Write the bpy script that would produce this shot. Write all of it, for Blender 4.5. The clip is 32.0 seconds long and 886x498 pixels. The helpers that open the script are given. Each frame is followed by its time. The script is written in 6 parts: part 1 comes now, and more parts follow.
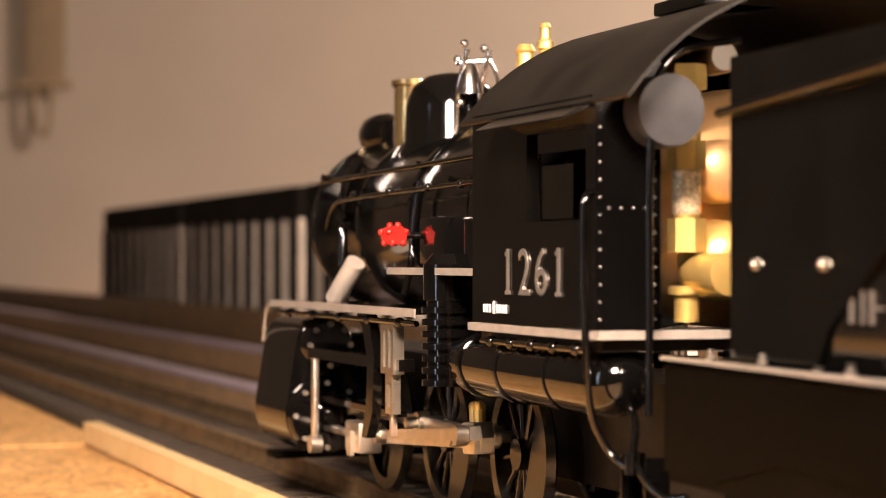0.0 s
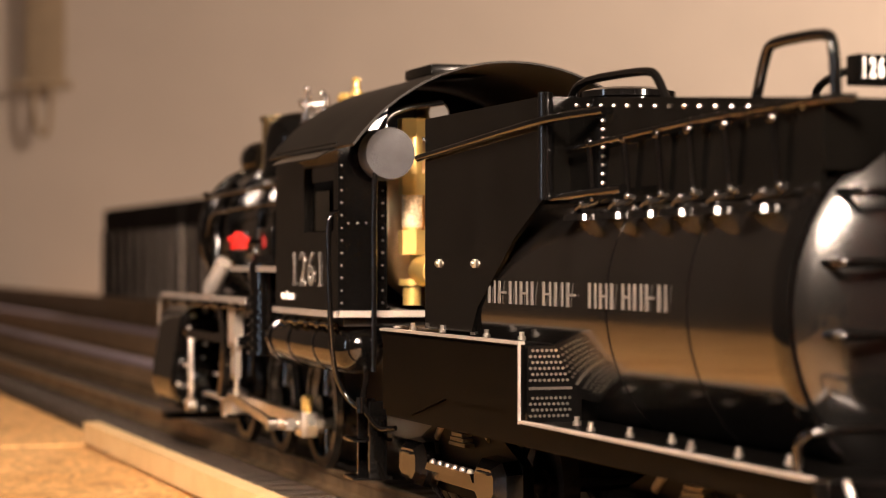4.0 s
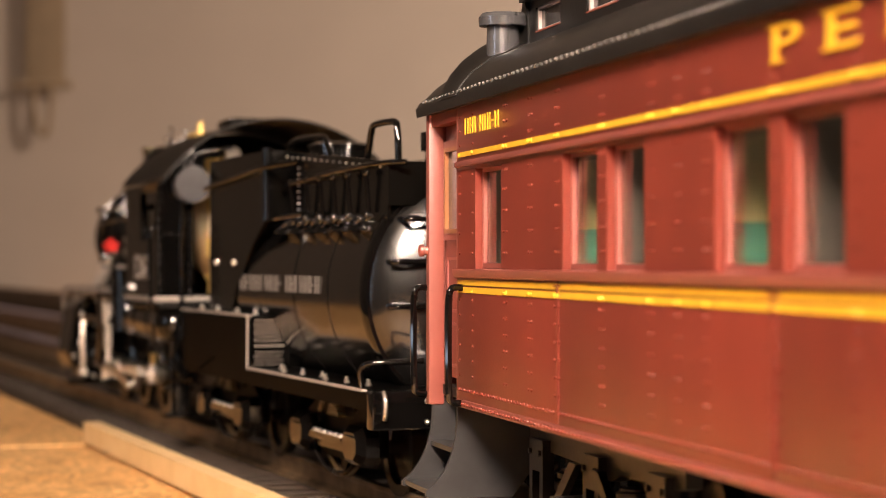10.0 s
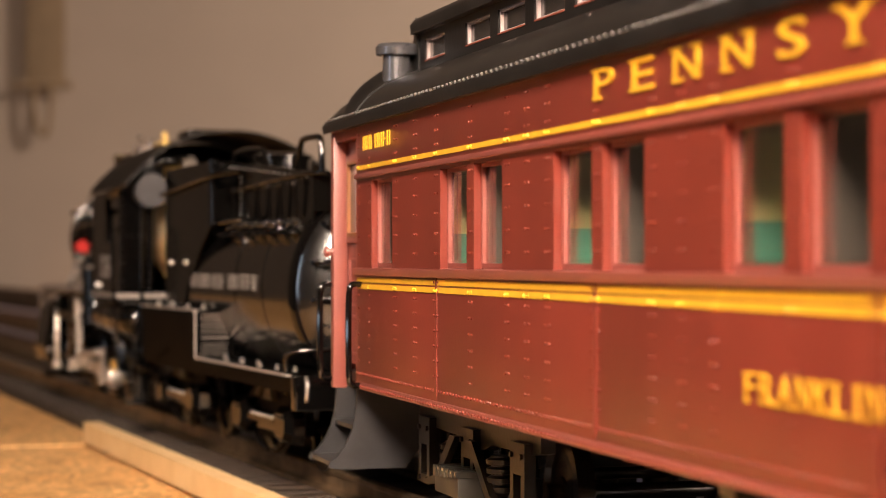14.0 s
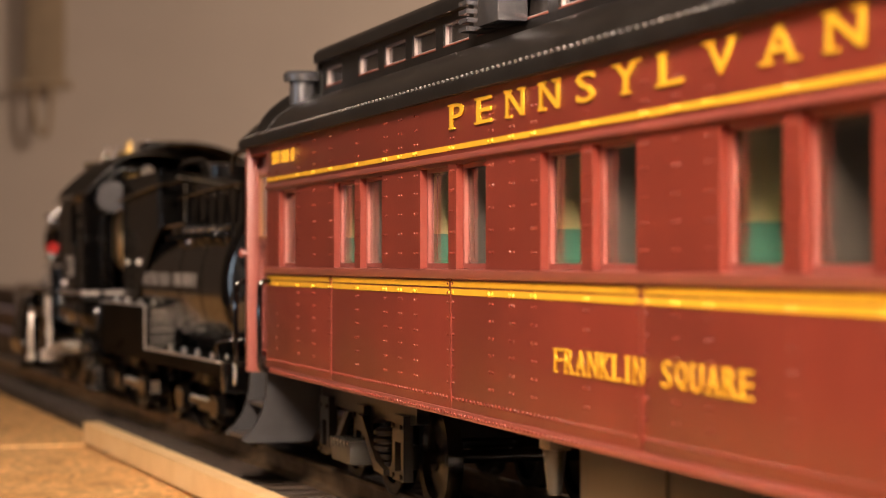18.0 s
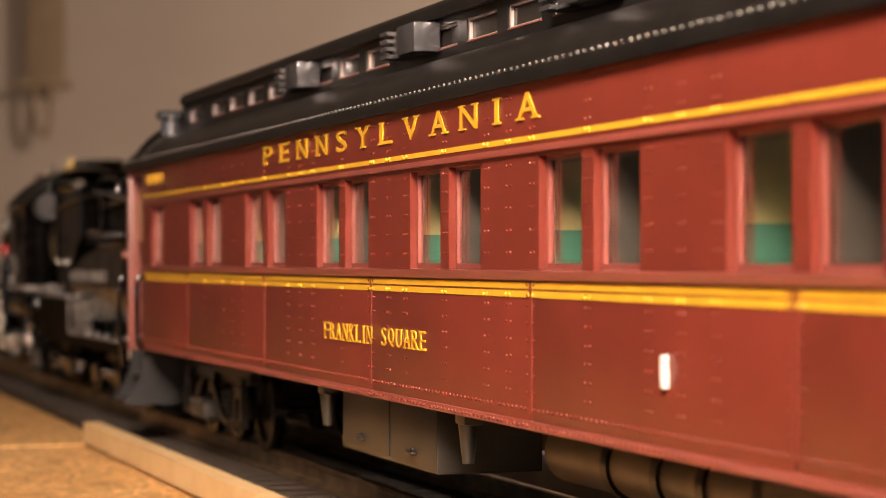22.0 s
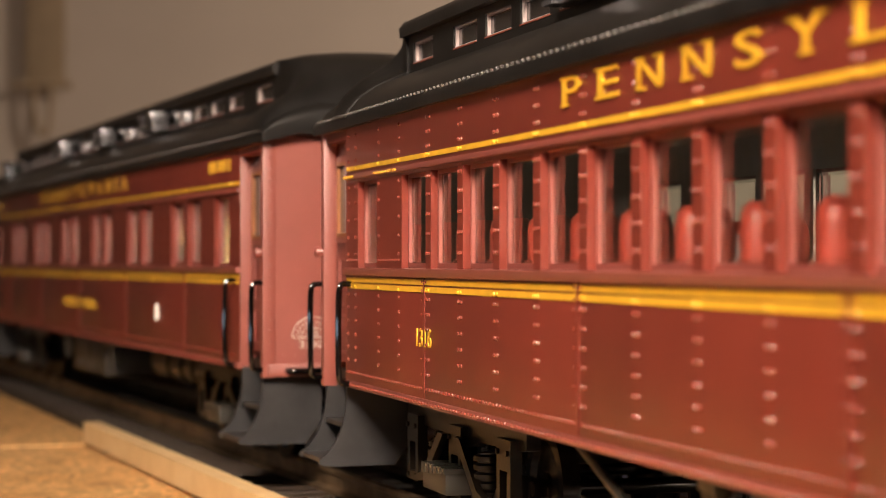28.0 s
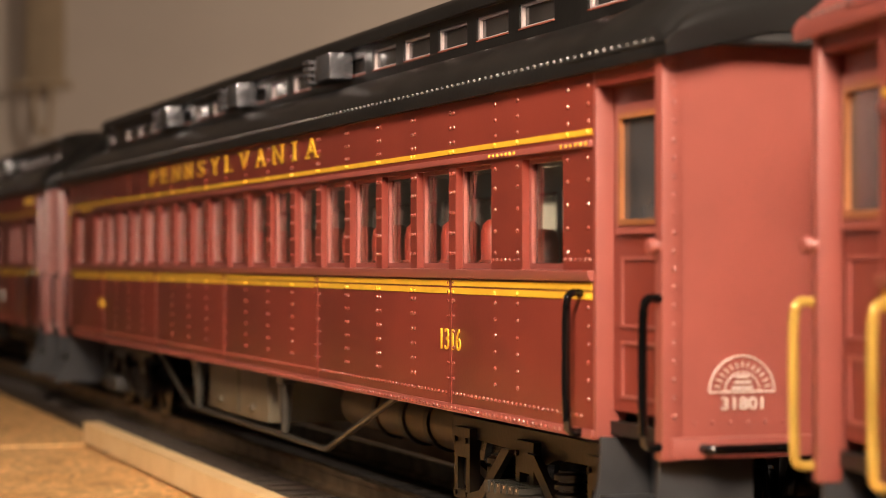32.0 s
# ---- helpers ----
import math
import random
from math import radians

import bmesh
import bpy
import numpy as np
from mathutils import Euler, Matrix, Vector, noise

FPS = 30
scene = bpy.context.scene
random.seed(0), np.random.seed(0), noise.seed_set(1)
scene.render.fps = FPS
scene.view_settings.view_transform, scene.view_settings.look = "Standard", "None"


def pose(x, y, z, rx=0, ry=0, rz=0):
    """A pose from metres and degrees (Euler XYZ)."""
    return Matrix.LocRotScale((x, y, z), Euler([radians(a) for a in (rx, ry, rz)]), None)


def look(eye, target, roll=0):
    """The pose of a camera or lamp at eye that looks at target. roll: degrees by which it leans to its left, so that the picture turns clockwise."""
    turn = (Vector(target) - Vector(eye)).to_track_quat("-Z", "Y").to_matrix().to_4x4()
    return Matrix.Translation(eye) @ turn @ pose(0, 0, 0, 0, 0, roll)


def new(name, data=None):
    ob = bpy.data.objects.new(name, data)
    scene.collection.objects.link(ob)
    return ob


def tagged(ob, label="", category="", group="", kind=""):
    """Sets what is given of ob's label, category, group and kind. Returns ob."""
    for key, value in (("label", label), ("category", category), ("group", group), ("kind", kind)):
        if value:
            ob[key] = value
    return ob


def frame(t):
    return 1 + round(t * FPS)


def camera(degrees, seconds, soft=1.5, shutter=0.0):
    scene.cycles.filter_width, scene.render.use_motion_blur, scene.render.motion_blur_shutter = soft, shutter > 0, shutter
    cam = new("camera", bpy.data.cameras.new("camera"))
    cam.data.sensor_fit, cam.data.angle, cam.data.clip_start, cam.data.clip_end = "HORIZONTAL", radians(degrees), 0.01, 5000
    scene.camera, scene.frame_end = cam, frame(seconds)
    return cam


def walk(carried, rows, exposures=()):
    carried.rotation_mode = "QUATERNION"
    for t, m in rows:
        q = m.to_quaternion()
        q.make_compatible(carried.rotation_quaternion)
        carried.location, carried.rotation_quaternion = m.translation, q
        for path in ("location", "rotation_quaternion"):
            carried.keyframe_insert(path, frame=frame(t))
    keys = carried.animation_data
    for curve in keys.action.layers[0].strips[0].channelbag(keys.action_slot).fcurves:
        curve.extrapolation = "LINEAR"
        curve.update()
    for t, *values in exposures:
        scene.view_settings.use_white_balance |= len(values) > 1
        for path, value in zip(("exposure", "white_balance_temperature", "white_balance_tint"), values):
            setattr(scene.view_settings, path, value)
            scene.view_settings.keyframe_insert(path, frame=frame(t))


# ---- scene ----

# camera: low tripod beside a large-scale model railway, standing still
cam = camera(23.17, 32.0, soft=0.6)
cam.data.dof.use_dof = True
cam.data.dof.focus_distance = 0.60
cam.data.dof.aperture_fstop = 20.0
EYE = pose(0.0, 0.0, 0.0769, 90.32, 0.0, 0.0)
walk(cam, [(0.0, EYE), (32.0, EYE)], exposures=[(0.0, 0.05, 6500, 10), (6.0, -0.02, 6500, 10), (13.0, -0.22, 6500, 10), (19.0, -0.38, 6500, 10), (24.5, -0.50, 6500, 10), (27.0, -0.58, 6300, 6), (32.0, -0.50, 6200, 4)])

# ---------------------------------------------------------------- world and lamps
world = bpy.data.worlds.new("room_world")
world.use_nodes = True
world.node_tree.nodes["Background"].inputs[0].default_value = (0.9, 0.75, 0.6, 1)
world.node_tree.nodes["Background"].inputs[1].default_value = 0.02
scene.world = world


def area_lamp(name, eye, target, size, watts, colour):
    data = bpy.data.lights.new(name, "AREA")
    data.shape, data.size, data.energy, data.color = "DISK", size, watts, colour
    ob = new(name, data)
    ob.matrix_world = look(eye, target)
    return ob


WARM = (1.0, 0.76, 0.60)
narrow_lamp = area_lamp("floor_lamp_light", (-0.10, -0.15, 0.54), (0.02, 0.75, 0.09), 0.26, 9.5, WARM)
narrow_lamp.data.spread = radians(85)      # beam narrowed so that near and far ends fall darker; the shading is made up
# both added out of view: one for the far wall, one for rear faces
area_lamp("ceiling_lamp", (1.55, 3.1, 1.60), (1.35, 3.4, 0.0), 0.12, 98.0, WARM)
area_lamp("ceiling_lamp", (0.55, -1.9, 1.62), (0.45, -1.7, 0.0), 0.08, 34.0, WARM)
# added, unseen: narrow window left, low table lamp right, both mirrored in domes and posts
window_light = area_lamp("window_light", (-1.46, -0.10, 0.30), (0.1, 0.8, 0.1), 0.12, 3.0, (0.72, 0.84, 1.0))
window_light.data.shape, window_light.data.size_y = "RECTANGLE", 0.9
area_lamp("table_lamp_light", (0.78, -0.50, 0.30), (0.05, 0.8, 0.06), 0.22, 20.0, WARM)

# ---------------------------------------------------------------- track geometry
TX, TY, HEADING, RADIUS, PITCH = 0.069, 0.5534, 0.3295, 2.989, 0.8702
TRAVEL = [-0.7994, -0.7779, -0.7546, -0.7297, -0.704, -0.6789, -0.6515, -0.6216, -0.5917, -0.5643, -0.5381, -0.5133, -0.4894,
          -0.464, -0.4364, -0.4088, -0.3837, -0.3609, -0.3396, -0.32, -0.3029, -0.2877, -0.2734, -0.2614, -0.253, -0.2453,
          -0.2355, -0.2236, -0.2109, -0.2, -0.1894, -0.1797, -0.1688, -0.1543, -0.1378, -0.1205, -0.1019, -0.0811, -0.0576,
          -0.0317, -0.0039, 0.0251, 0.0555, 0.0877, 0.1216, 0.1575, 0.1953, 0.2339, 0.2732, 0.3131, 0.3542, 0.3987, 0.4472,
          0.5002, 0.5552, 0.611, 0.6702, 0.7327, 0.7964, 0.8602, 0.9242, 0.9894, 1.0564, 1.125, 1.1963]


def travelled(t):
    """Metres along the track of the first coach's middle, half-second values joined smoothly."""
    i = min(int(t * 2), 63)
    s = t * 2 - i
    a, b = TRAVEL[i], TRAVEL[i + 1]
    m0 = (b - TRAVEL[max(i - 1, 0)]) / (2 if i else 1)
    m1 = (TRAVEL[min(i + 2, 64)] - a) / (2 if i < 63 else 1)
    return (2*s**3 - 3*s**2 + 1)*a + (s**3 - 2*s**2 + s)*m0 + (3*s**2 - 2*s**3)*b + (s**3 - s**2)*m1


def on_track(s, lateral=0.0):
    """A point of the track: a left-hand curve up to s = 0, straight beyond. lateral: metres to the left."""
    t_dir = Vector((-math.sin(HEADING), math.cos(HEADING)))
    n_dir = Vector((-math.cos(HEADING), -math.sin(HEADING)))
    o = Vector((TX, TY))
    if s >= 0:
        return o + t_dir * s + n_dir * lateral
    a = s / RADIUS
    return o + n_dir * RADIUS - (n_dir * math.cos(a) - t_dir * math.sin(a)) * (RADIUS - lateral)


def track_angle(s):
    return HEADING + min(s, 0.0) / RADIUS


def body_pose(s, truck):
    """The pose of a vehicle whose trucks stand at s - truck and s + truck."""
    a, b = on_track(s + truck), on_track(s - truck)
    c, d = (a + b) / 2, a - b
    return pose(c.x, c.y, 0.0, 0, 0, math.degrees(math.atan2(-d.x, d.y)))


# ---------------------------------------------------------------- materials
def material(name, colour, rough=0.5, metal=0.0, spot=0.0, scale=200.0, bump=0.0, bump_scale=600.0, coat=0.0, second=None, per_object=0.0, spec=0.5):
    m = bpy.data.materials.new(name)
    m.use_nodes = True
    nt = m.node_tree
    b = nt.nodes["Principled BSDF"]
    b.inputs["Roughness"].default_value, b.inputs["Metallic"].default_value = rough, metal
    b.inputs["Coat Weight"].default_value = coat
    b.inputs["Specular IOR Level"].default_value = spec
    b.inputs["Coat Roughness"].default_value = 0.08
    co = nt.nodes.new("ShaderNodeTexCoord")
    n1 = nt.nodes.new("ShaderNodeTexNoise")
    n1.inputs["Scale"].default_value, n1.inputs["Detail"].default_value = scale, 6
    nt.links.new(co.outputs["Object"], n1.inputs["Vector"])
    ramp = nt.nodes.new("ShaderNodeValToRGB")
    c2 = second or tuple(min(1, c * (1 + spot)) for c in colour)
    c1 = colour if second else tuple(c * (1 - spot) for c in colour)
    ramp.color_ramp.elements[0].position, ramp.color_ramp.elements[1].position = 0.35, 0.68
    ramp.color_ramp.elements[0].color, ramp.color_ramp.elements[1].color = (*c1, 1), (*c2, 1)
    nt.links.new(n1.outputs["Fac"], ramp.inputs["Fac"])
    out = ramp.outputs["Color"]
    if per_object:
        info = nt.nodes.new("ShaderNodeObjectInfo")
        mp = nt.nodes.new("ShaderNodeMapRange")
        mp.inputs["To Min"].default_value, mp.inputs["To Max"].default_value = 1 - per_object, 1 + per_object
        nt.links.new(info.outputs["Random"], mp.inputs["Value"])
        mul = nt.nodes.new("ShaderNodeVectorMath")
        mul.operation = "SCALE"
        nt.links.new(out, mul.inputs[0])
        nt.links.new(mp.outputs["Result"], mul.inputs["Scale"])
        out = mul.outputs["Vector"]
    nt.links.new(out, b.inputs["Base Color"])
    rr = nt.nodes.new("ShaderNodeMapRange")
    rr.inputs["To Min"].default_value, rr.inputs["To Max"].default_value = max(0.02, rough - 0.06), min(1, rough + 0.08)
    n2 = nt.nodes.new("ShaderNodeTexNoise")
    n2.inputs["Scale"].default_value, n2.inputs["Detail"].default_value = scale * 0.23, 3
    nt.links.new(co.outputs["Object"], n2.inputs["Vector"])
    nt.links.new(n2.outputs["Fac"], rr.inputs["Value"])
    nt.links.new(rr.outputs["Result"], b.inputs["Roughness"])
    if bump:
        n3 = nt.nodes.new("ShaderNodeTexNoise")
        n3.inputs["Scale"].default_value, n3.inputs["Detail"].default_value = bump_scale, 4
        nt.links.new(co.outputs["Object"], n3.inputs["Vector"])
        bp = nt.nodes.new("ShaderNodeBump")
        bp.inputs["Strength"].default_value, bp.inputs["Distance"].default_value = bump, 0.0006
        nt.links.new(n3.outputs["Fac"], bp.inputs["Height"])
        nt.links.new(bp.outputs["Normal"], b.inputs["Normal"])
    return m


def chipboard():
    """Pressed wood chips: elongated flakes of several browns with dark flecks."""
    m = material("particle_board", (0.62, 0.33, 0.11), 0.6, second=(0.78, 0.46, 0.18), scale=24, bump=0.3, bump_scale=500)
    nt = m.node_tree
    b = nt.nodes["Principled BSDF"]
    base = b.inputs["Base Color"].links[0].from_socket
    co = nt.nodes.new("ShaderNodeTexCoord")
    mp = nt.nodes.new("ShaderNodeMapping")
    mp.inputs["Scale"].default_value = (1.0, 0.45, 1.0)
    mp.inputs["Rotation"].default_value = (0, 0, 0.6)
    nt.links.new(co.outputs["Object"], mp.inputs["Vector"])
    out = base
    for scale, lo, hi, dark in ((330.0, 0.62, 1.18, 1.0), (900.0, 0.80, 1.12, 1.0)):
        vo = nt.nodes.new("ShaderNodeTexVoronoi")
        vo.inputs["Scale"].default_value = scale
        nt.links.new(mp.outputs["Vector"], vo.inputs["Vector"])
        sep = nt.nodes.new("ShaderNodeSeparateColor")
        nt.links.new(vo.outputs["Color"], sep.inputs[0])
        rg = nt.nodes.new("ShaderNodeMapRange")
        rg.inputs["To Min"].default_value, rg.inputs["To Max"].default_value = lo, hi
        nt.links.new(sep.outputs[0], rg.inputs["Value"])
        mu = nt.nodes.new("ShaderNodeVectorMath")
        mu.operation = "SCALE"
        nt.links.new(out, mu.inputs[0])
        nt.links.new(rg.outputs["Result"], mu.inputs["Scale"])
        out = mu.outputs["Vector"]
    no = nt.nodes.new("ShaderNodeTexNoise")
    no.inputs["Scale"].default_value = 260.0
    nt.links.new(mp.outputs["Vector"], no.inputs["Vector"])
    st = nt.nodes.new("ShaderNodeMapRange")
    st.inputs["From Min"].default_value, st.inputs["From Max"].default_value = 0.68, 0.74
    st.inputs["To Min"].default_value, st.inputs["To Max"].default_value = 1.0, 0.25
    nt.links.new(no.outputs["Fac"], st.inputs["Value"])
    mu = nt.nodes.new("ShaderNodeVectorMath")
    mu.operation = "SCALE"
    nt.links.new(out, mu.inputs[0])
    nt.links.new(st.outputs["Result"], mu.inputs["Scale"])
    nt.links.new(mu.outputs["Vector"], b.inputs["Base Color"])
    return m


def glass(name, tint=(0.95, 0.97, 0.95), rough=0.0):
    m = bpy.data.materials.new(name)
    m.use_nodes = True
    nt = m.node_tree
    nt.nodes.clear()
    out = nt.nodes.new("ShaderNodeOutputMaterial")
    gl = nt.nodes.new("ShaderNodeBsdfGlass")
    gl.inputs["Color"].default_value = (*tint, 1)
    gl.inputs["Roughness"].default_value, gl.inputs["IOR"].default_value = rough, 1.45
    nt.links.new(gl.outputs[0], out.inputs["Surface"])
    return m


RED = material("coach_tuscan_red", (0.140, 0.0250, 0.0160), 0.36, spot=0.07, scale=45, bump=0.05, bump_scale=900, coat=0.08, spec=0.32)
# paler copy of the side red: lamplight on ends and trim is in the colour
RED_LIT = material("coach_red_lit", (0.200, 0.048, 0.0355), 0.44, spot=0.08, scale=60, spec=0.9)
ROOF = material("roof_black", (0.009, 0.0085, 0.008), 0.30, spot=0.25, scale=70, bump=0.08, spec=0.4)
UNDER = material("underframe_black", (0.008, 0.0065, 0.005), 0.5, spot=0.35, scale=120, bump=0.1, spec=0.3)
STEPGREY = material("step_grey", (0.030, 0.030, 0.031), 0.32, spot=0.2, scale=120, spec=0.4)
GOLD = material("gold_paint", (0.62, 0.36, 0.025), 0.32, spot=0.08, scale=150)
BLACK = material("engine_gloss_black", (0.0022, 0.0020, 0.0019), 0.08, spot=0.3, scale=40, spec=0.6)
SATIN = material("engine_satin_black", (0.0024, 0.0022, 0.0019), 0.13, spot=0.3, scale=60, spec=0.3)
GRAPHITE = material("graphite", (0.010, 0.0085, 0.007), 0.22, spot=0.3, scale=90)
STEEL = material("bright_steel", (0.82, 0.76, 0.68), 0.30, 1.0, spot=0.12, scale=120)
BRASS = material("brass", (0.86, 0.60, 0.20), 0.3, 0.75, spot=0.12, scale=90)
COPPER = material("copper", (0.85, 0.52, 0.24), 0.4, 0.75, spot=0.15, scale=90)
SILVER = material("silver_letter", (0.24, 0.22, 0.20), 0.3, 0.6, spot=0.05)
WHITE = material("white_paint", (0.8, 0.78, 0.74), 0.4, spot=0.04)
RUNGREY = material("running_board_edge", (0.34, 0.31, 0.28), 0.35, 0.3, spot=0.1)
# side paint made paler, so the rivets' glints are partly in the colour
RIVETRED = material("rivet_red_glint", (0.18, 0.038, 0.027), 0.18, spot=0.05, coat=0.35, spec=0.7)
SKIRT = material("skirt_black", (0.0012, 0.0011, 0.0010), 0.45, spot=0.3, scale=50, spec=0.03)
VALVERED = material("valve_red", (0.42, 0.008, 0.005), 0.35, spot=0.1)
PANE = glass("window_glass")
RAILMETAL = material("rail_brass_oxide", (0.30, 0.21, 0.12), 0.38, 0.8, spot=0.4, scale=90, bump=0.15)
TIE = material("tie_brown", (0.034, 0.022, 0.014), 0.55, spec=0.3, spot=0.45, scale=180, bump=0.3, per_object=0.3)
BOARD = chipboard()
STRIP = material("pine_strip", (0.66, 0.46, 0.22), 0.5, second=(0.74, 0.54, 0.28), scale=60, bump=0.1)
ROADBED = material("dark_roadbed", (0.052, 0.037, 0.024), 0.85, spec=0.2, spot=0.5, scale=220, bump=0.6, bump_scale=400)
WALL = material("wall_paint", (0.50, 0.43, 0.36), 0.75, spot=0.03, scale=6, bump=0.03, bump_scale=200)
# unseen walls, coloured dark so that gloss surfaces mirror little light
SIDEWALL = material("dim_side_wall", (0.095, 0.076, 0.060), 0.7, spot=0.05, scale=6, bump=0.03, bump_scale=200)
DARKWALL = material("dim_wall", (0.05, 0.038, 0.028), 0.7, spot=0.05, scale=6, bump=0.03, bump_scale=200)
# unseen ceiling, toned down to cut the fill on upper faces
CEIL = material("toned_ceiling", (0.36, 0.33, 0.29), 0.8, spot=0.03, scale=5)
FLOORM = material("room_floor", (0.16, 0.11, 0.07), 0.5, spot=0.2, scale=8)
HOPPER = material("hopper_grey", (0.76, 0.67, 0.57), 0.7, spot=0.15, scale=30, spec=0.15)
HOPPERDARK = material("hopper_dark", (0.012, 0.010, 0.009), 0.8, spot=0.2, scale=30, spec=0.05)
# lilac is a bluish sheen put into the cap's colour
LILAC = material("lilac_cap", (0.42, 0.35, 0.42), 0.35, spot=0.08, scale=60)
DARKWOOD = material("brown_pine", (0.32, 0.20, 0.11), 0.5, spot=0.2, scale=50)
FASCIA = material("brown_fascia", (0.14, 0.085, 0.04), 0.5, spot=0.2, scale=40)
CANVAS = material("tan_canvas", (0.33, 0.25, 0.16), 0.8, spot=0.1, scale=20)
SEATRED = material("seat_red", (0.24, 0.030, 0.018), 0.28, spot=0.05)
SEATGREEN = material("seat_green", (0.055, 0.175, 0.115), 0.5, spot=0.05)
CREAM = material("cream_partition", (0.62, 0.50, 0.22), 0.5, spot=0.03)
# added linings: window brightness is put into their colour, pale or dark
LINING_PALE = material("window_grey_lining", (0.36, 0.33, 0.29), 0.6, spot=0.08)
LINING = material("window_dark_lining", (0.10, 0.09, 0.08), 0.6, spot=0.08)
INNER = material("inside_brown", (0.040, 0.032, 0.026), 0.6, spot=0.1)


# ---------------------------------------------------------------- mesh helpers
def box(bm, x0, x1, y0, y1, z0, z1, bevel=0.0):
    g = bmesh.ops.create_cube(bm, size=1.0, matrix=Matrix.LocRotScale(((x0+x1)/2, (y0+y1)/2, (z0+z1)/2), None, (abs(x1-x0), abs(y1-y0), abs(z1-z0))))
    if bevel:
        edges = {e for v in g["verts"] for e in v.link_edges}
        bmesh.ops.bevel(bm, geom=list(edges), offset=bevel, segments=2, affect="EDGES", profile=0.6)


def cyl(bm, p0, p1, r0, r1=None, n=20, caps=True):
    p0, p1 = Vector(p0), Vector(p1)
    d = p1 - p0
    m = Matrix.Translation((p0 + p1) / 2) @ d.to_track_quat("Z", "Y").to_matrix().to_4x4()
    bmesh.ops.create_cone(bm, cap_ends=caps, segments=n, radius1=r0, radius2=r0 if r1 is None else r1, depth=d.length, matrix=m)


def ball(bm, p, r, n=12, squash=(1, 1, 1)):
    bmesh.ops.create_uvsphere(bm, u_segments=n, v_segments=max(6, n // 2), radius=r, matrix=Matrix.LocRotScale(p, None, squash))


def tube(bm, pts, r, n=12, cut=0.22):
    """A bent rod through the points."""
    pts = [Vector(p) for p in pts]
    for _ in range(2 if len(pts) < 12 else 0):      # rounded bends
        bent = [pts[0]]
        for a, b in zip(pts, pts[1:]):
            bent += [a.lerp(b, cut), a.lerp(b, 1 - cut)]
        pts = bent + [pts[-1]]
    rings = []
    up = Vector((0.123, 0.31, 0.94)).normalized()
    for i, p in enumerate(pts):
        d = (pts[min(i+1, len(pts)-1)] - pts[max(i-1, 0)]).normalized()
        a = d.cross(up)
        if a.length < 0.05:
            a = d.cross(Vector((1, 0, 0)))
        a.normalize()
        b = d.cross(a).normalized()
        rings.append([bm.verts.new(p + (a * math.cos(k*math.tau/n) + b * math.sin(k*math.tau/n)) * r) for k in range(n)])
    for q, s in zip(rings, rings[1:]):
        for k in range(n):
            bm.faces.new((q[k], q[(k+1) % n], s[(k+1) % n], s[k]))
    bm.faces.new(rings[0][::-1])
    bm.faces.new(rings[-1])


def arc(c, r, a0, a1, n, plane="yz"):
    out = []
    for i in range(n + 1):
        a = math.radians(a0 + (a1 - a0) * i / n)
        u, v = r * math.cos(a), r * math.sin(a)
        out.append((c[0] + u, c[1], c[2] + v) if plane == "xz" else (c[0], c[1] + u, c[2] + v) if plane == "yz" else (c[0] + u, c[1] + v, c[2]))
    return out


def prism(bm, prof, axis, a0, a1):
    """A profile of (u, v) pairs pushed along an axis: x: (y, z), y: (x, z), z: (x, y)."""
    def at(u, v, a):
        return (a, u, v) if axis == "x" else (u, a, v) if axis == "y" else (u, v, a)
    lo = [bm.verts.new(at(u, v, a0)) for u, v in prof]
    hi = [bm.verts.new(at(u, v, a1)) for u, v in prof]
    n = len(prof)
    for i in range(n):
        bm.faces.new((lo[i], lo[(i+1) % n], hi[(i+1) % n], hi[i]))
    bm.faces.new(lo[::-1])
    bm.faces.new(hi)


def loft(bm, rings, close_ends=True):
    vs = [[bm.verts.new(p) for p in r] for r in rings]
    n = len(vs[0])
    for a, b in zip(vs, vs[1:]):
        for i in range(n):
            bm.faces.new((a[i], a[(i+1) % n], b[(i+1) % n], b[i]))
    if close_ends:
        bm.faces.new(vs[0][::-1])
        bm.faces.new(vs[-1])


def lathe(bm, origin, prof, n=24, axis="z", caps=True):
    """Turned shape: prof of (radius, height)."""
    rings = []
    for r, h in prof:
        ring = []
        for k in range(n):
            a = k * math.tau / n
            u, v = r * math.cos(a), r * math.sin(a)
            p = (u, v, h) if axis == "z" else (h, u, v) if axis == "x" else (v, h, u)
            ring.append(Vector(origin) + Vector(p))
        rings.append(ring)
    loft(bm, rings, caps)


def mesh_of(name, bm, mat, smooth=35.0):
    bmesh.ops.recalc_face_normals(bm, faces=bm.faces)
    if smooth:
        lim = math.radians(smooth)
        for f in bm.faces:
            f.smooth = True
        for e in bm.edges:
            e.smooth = len(e.link_faces) == 2 and e.calc_face_angle(3.0) < lim
    me = bpy.data.meshes.new(name)
    bm.to_mesh(me)
    bm.free()
    me.materials.append(mat)
    return me


def part(name, bm, mat, parent, label="", smooth=35.0):
    ob = new(name, mesh_of(name, bm, mat, smooth))
    ob.parent = parent
    return tagged(ob, label)


def thing(name, bm, mat, label, category, group="", kind="", smooth=35.0):
    return tagged(new(name, mesh_of(name, bm, mat, smooth)), label, category, group, kind)


def again(ob, x=0, y=0, z=0, rz=0):
    """Another object on the same mesh under the same parent."""
    o = ob.copy()
    scene.collection.objects.link(o)
    o.parent = ob.parent
    o.matrix_basis = pose(x, y, z, 0, 0, rz)
    return o


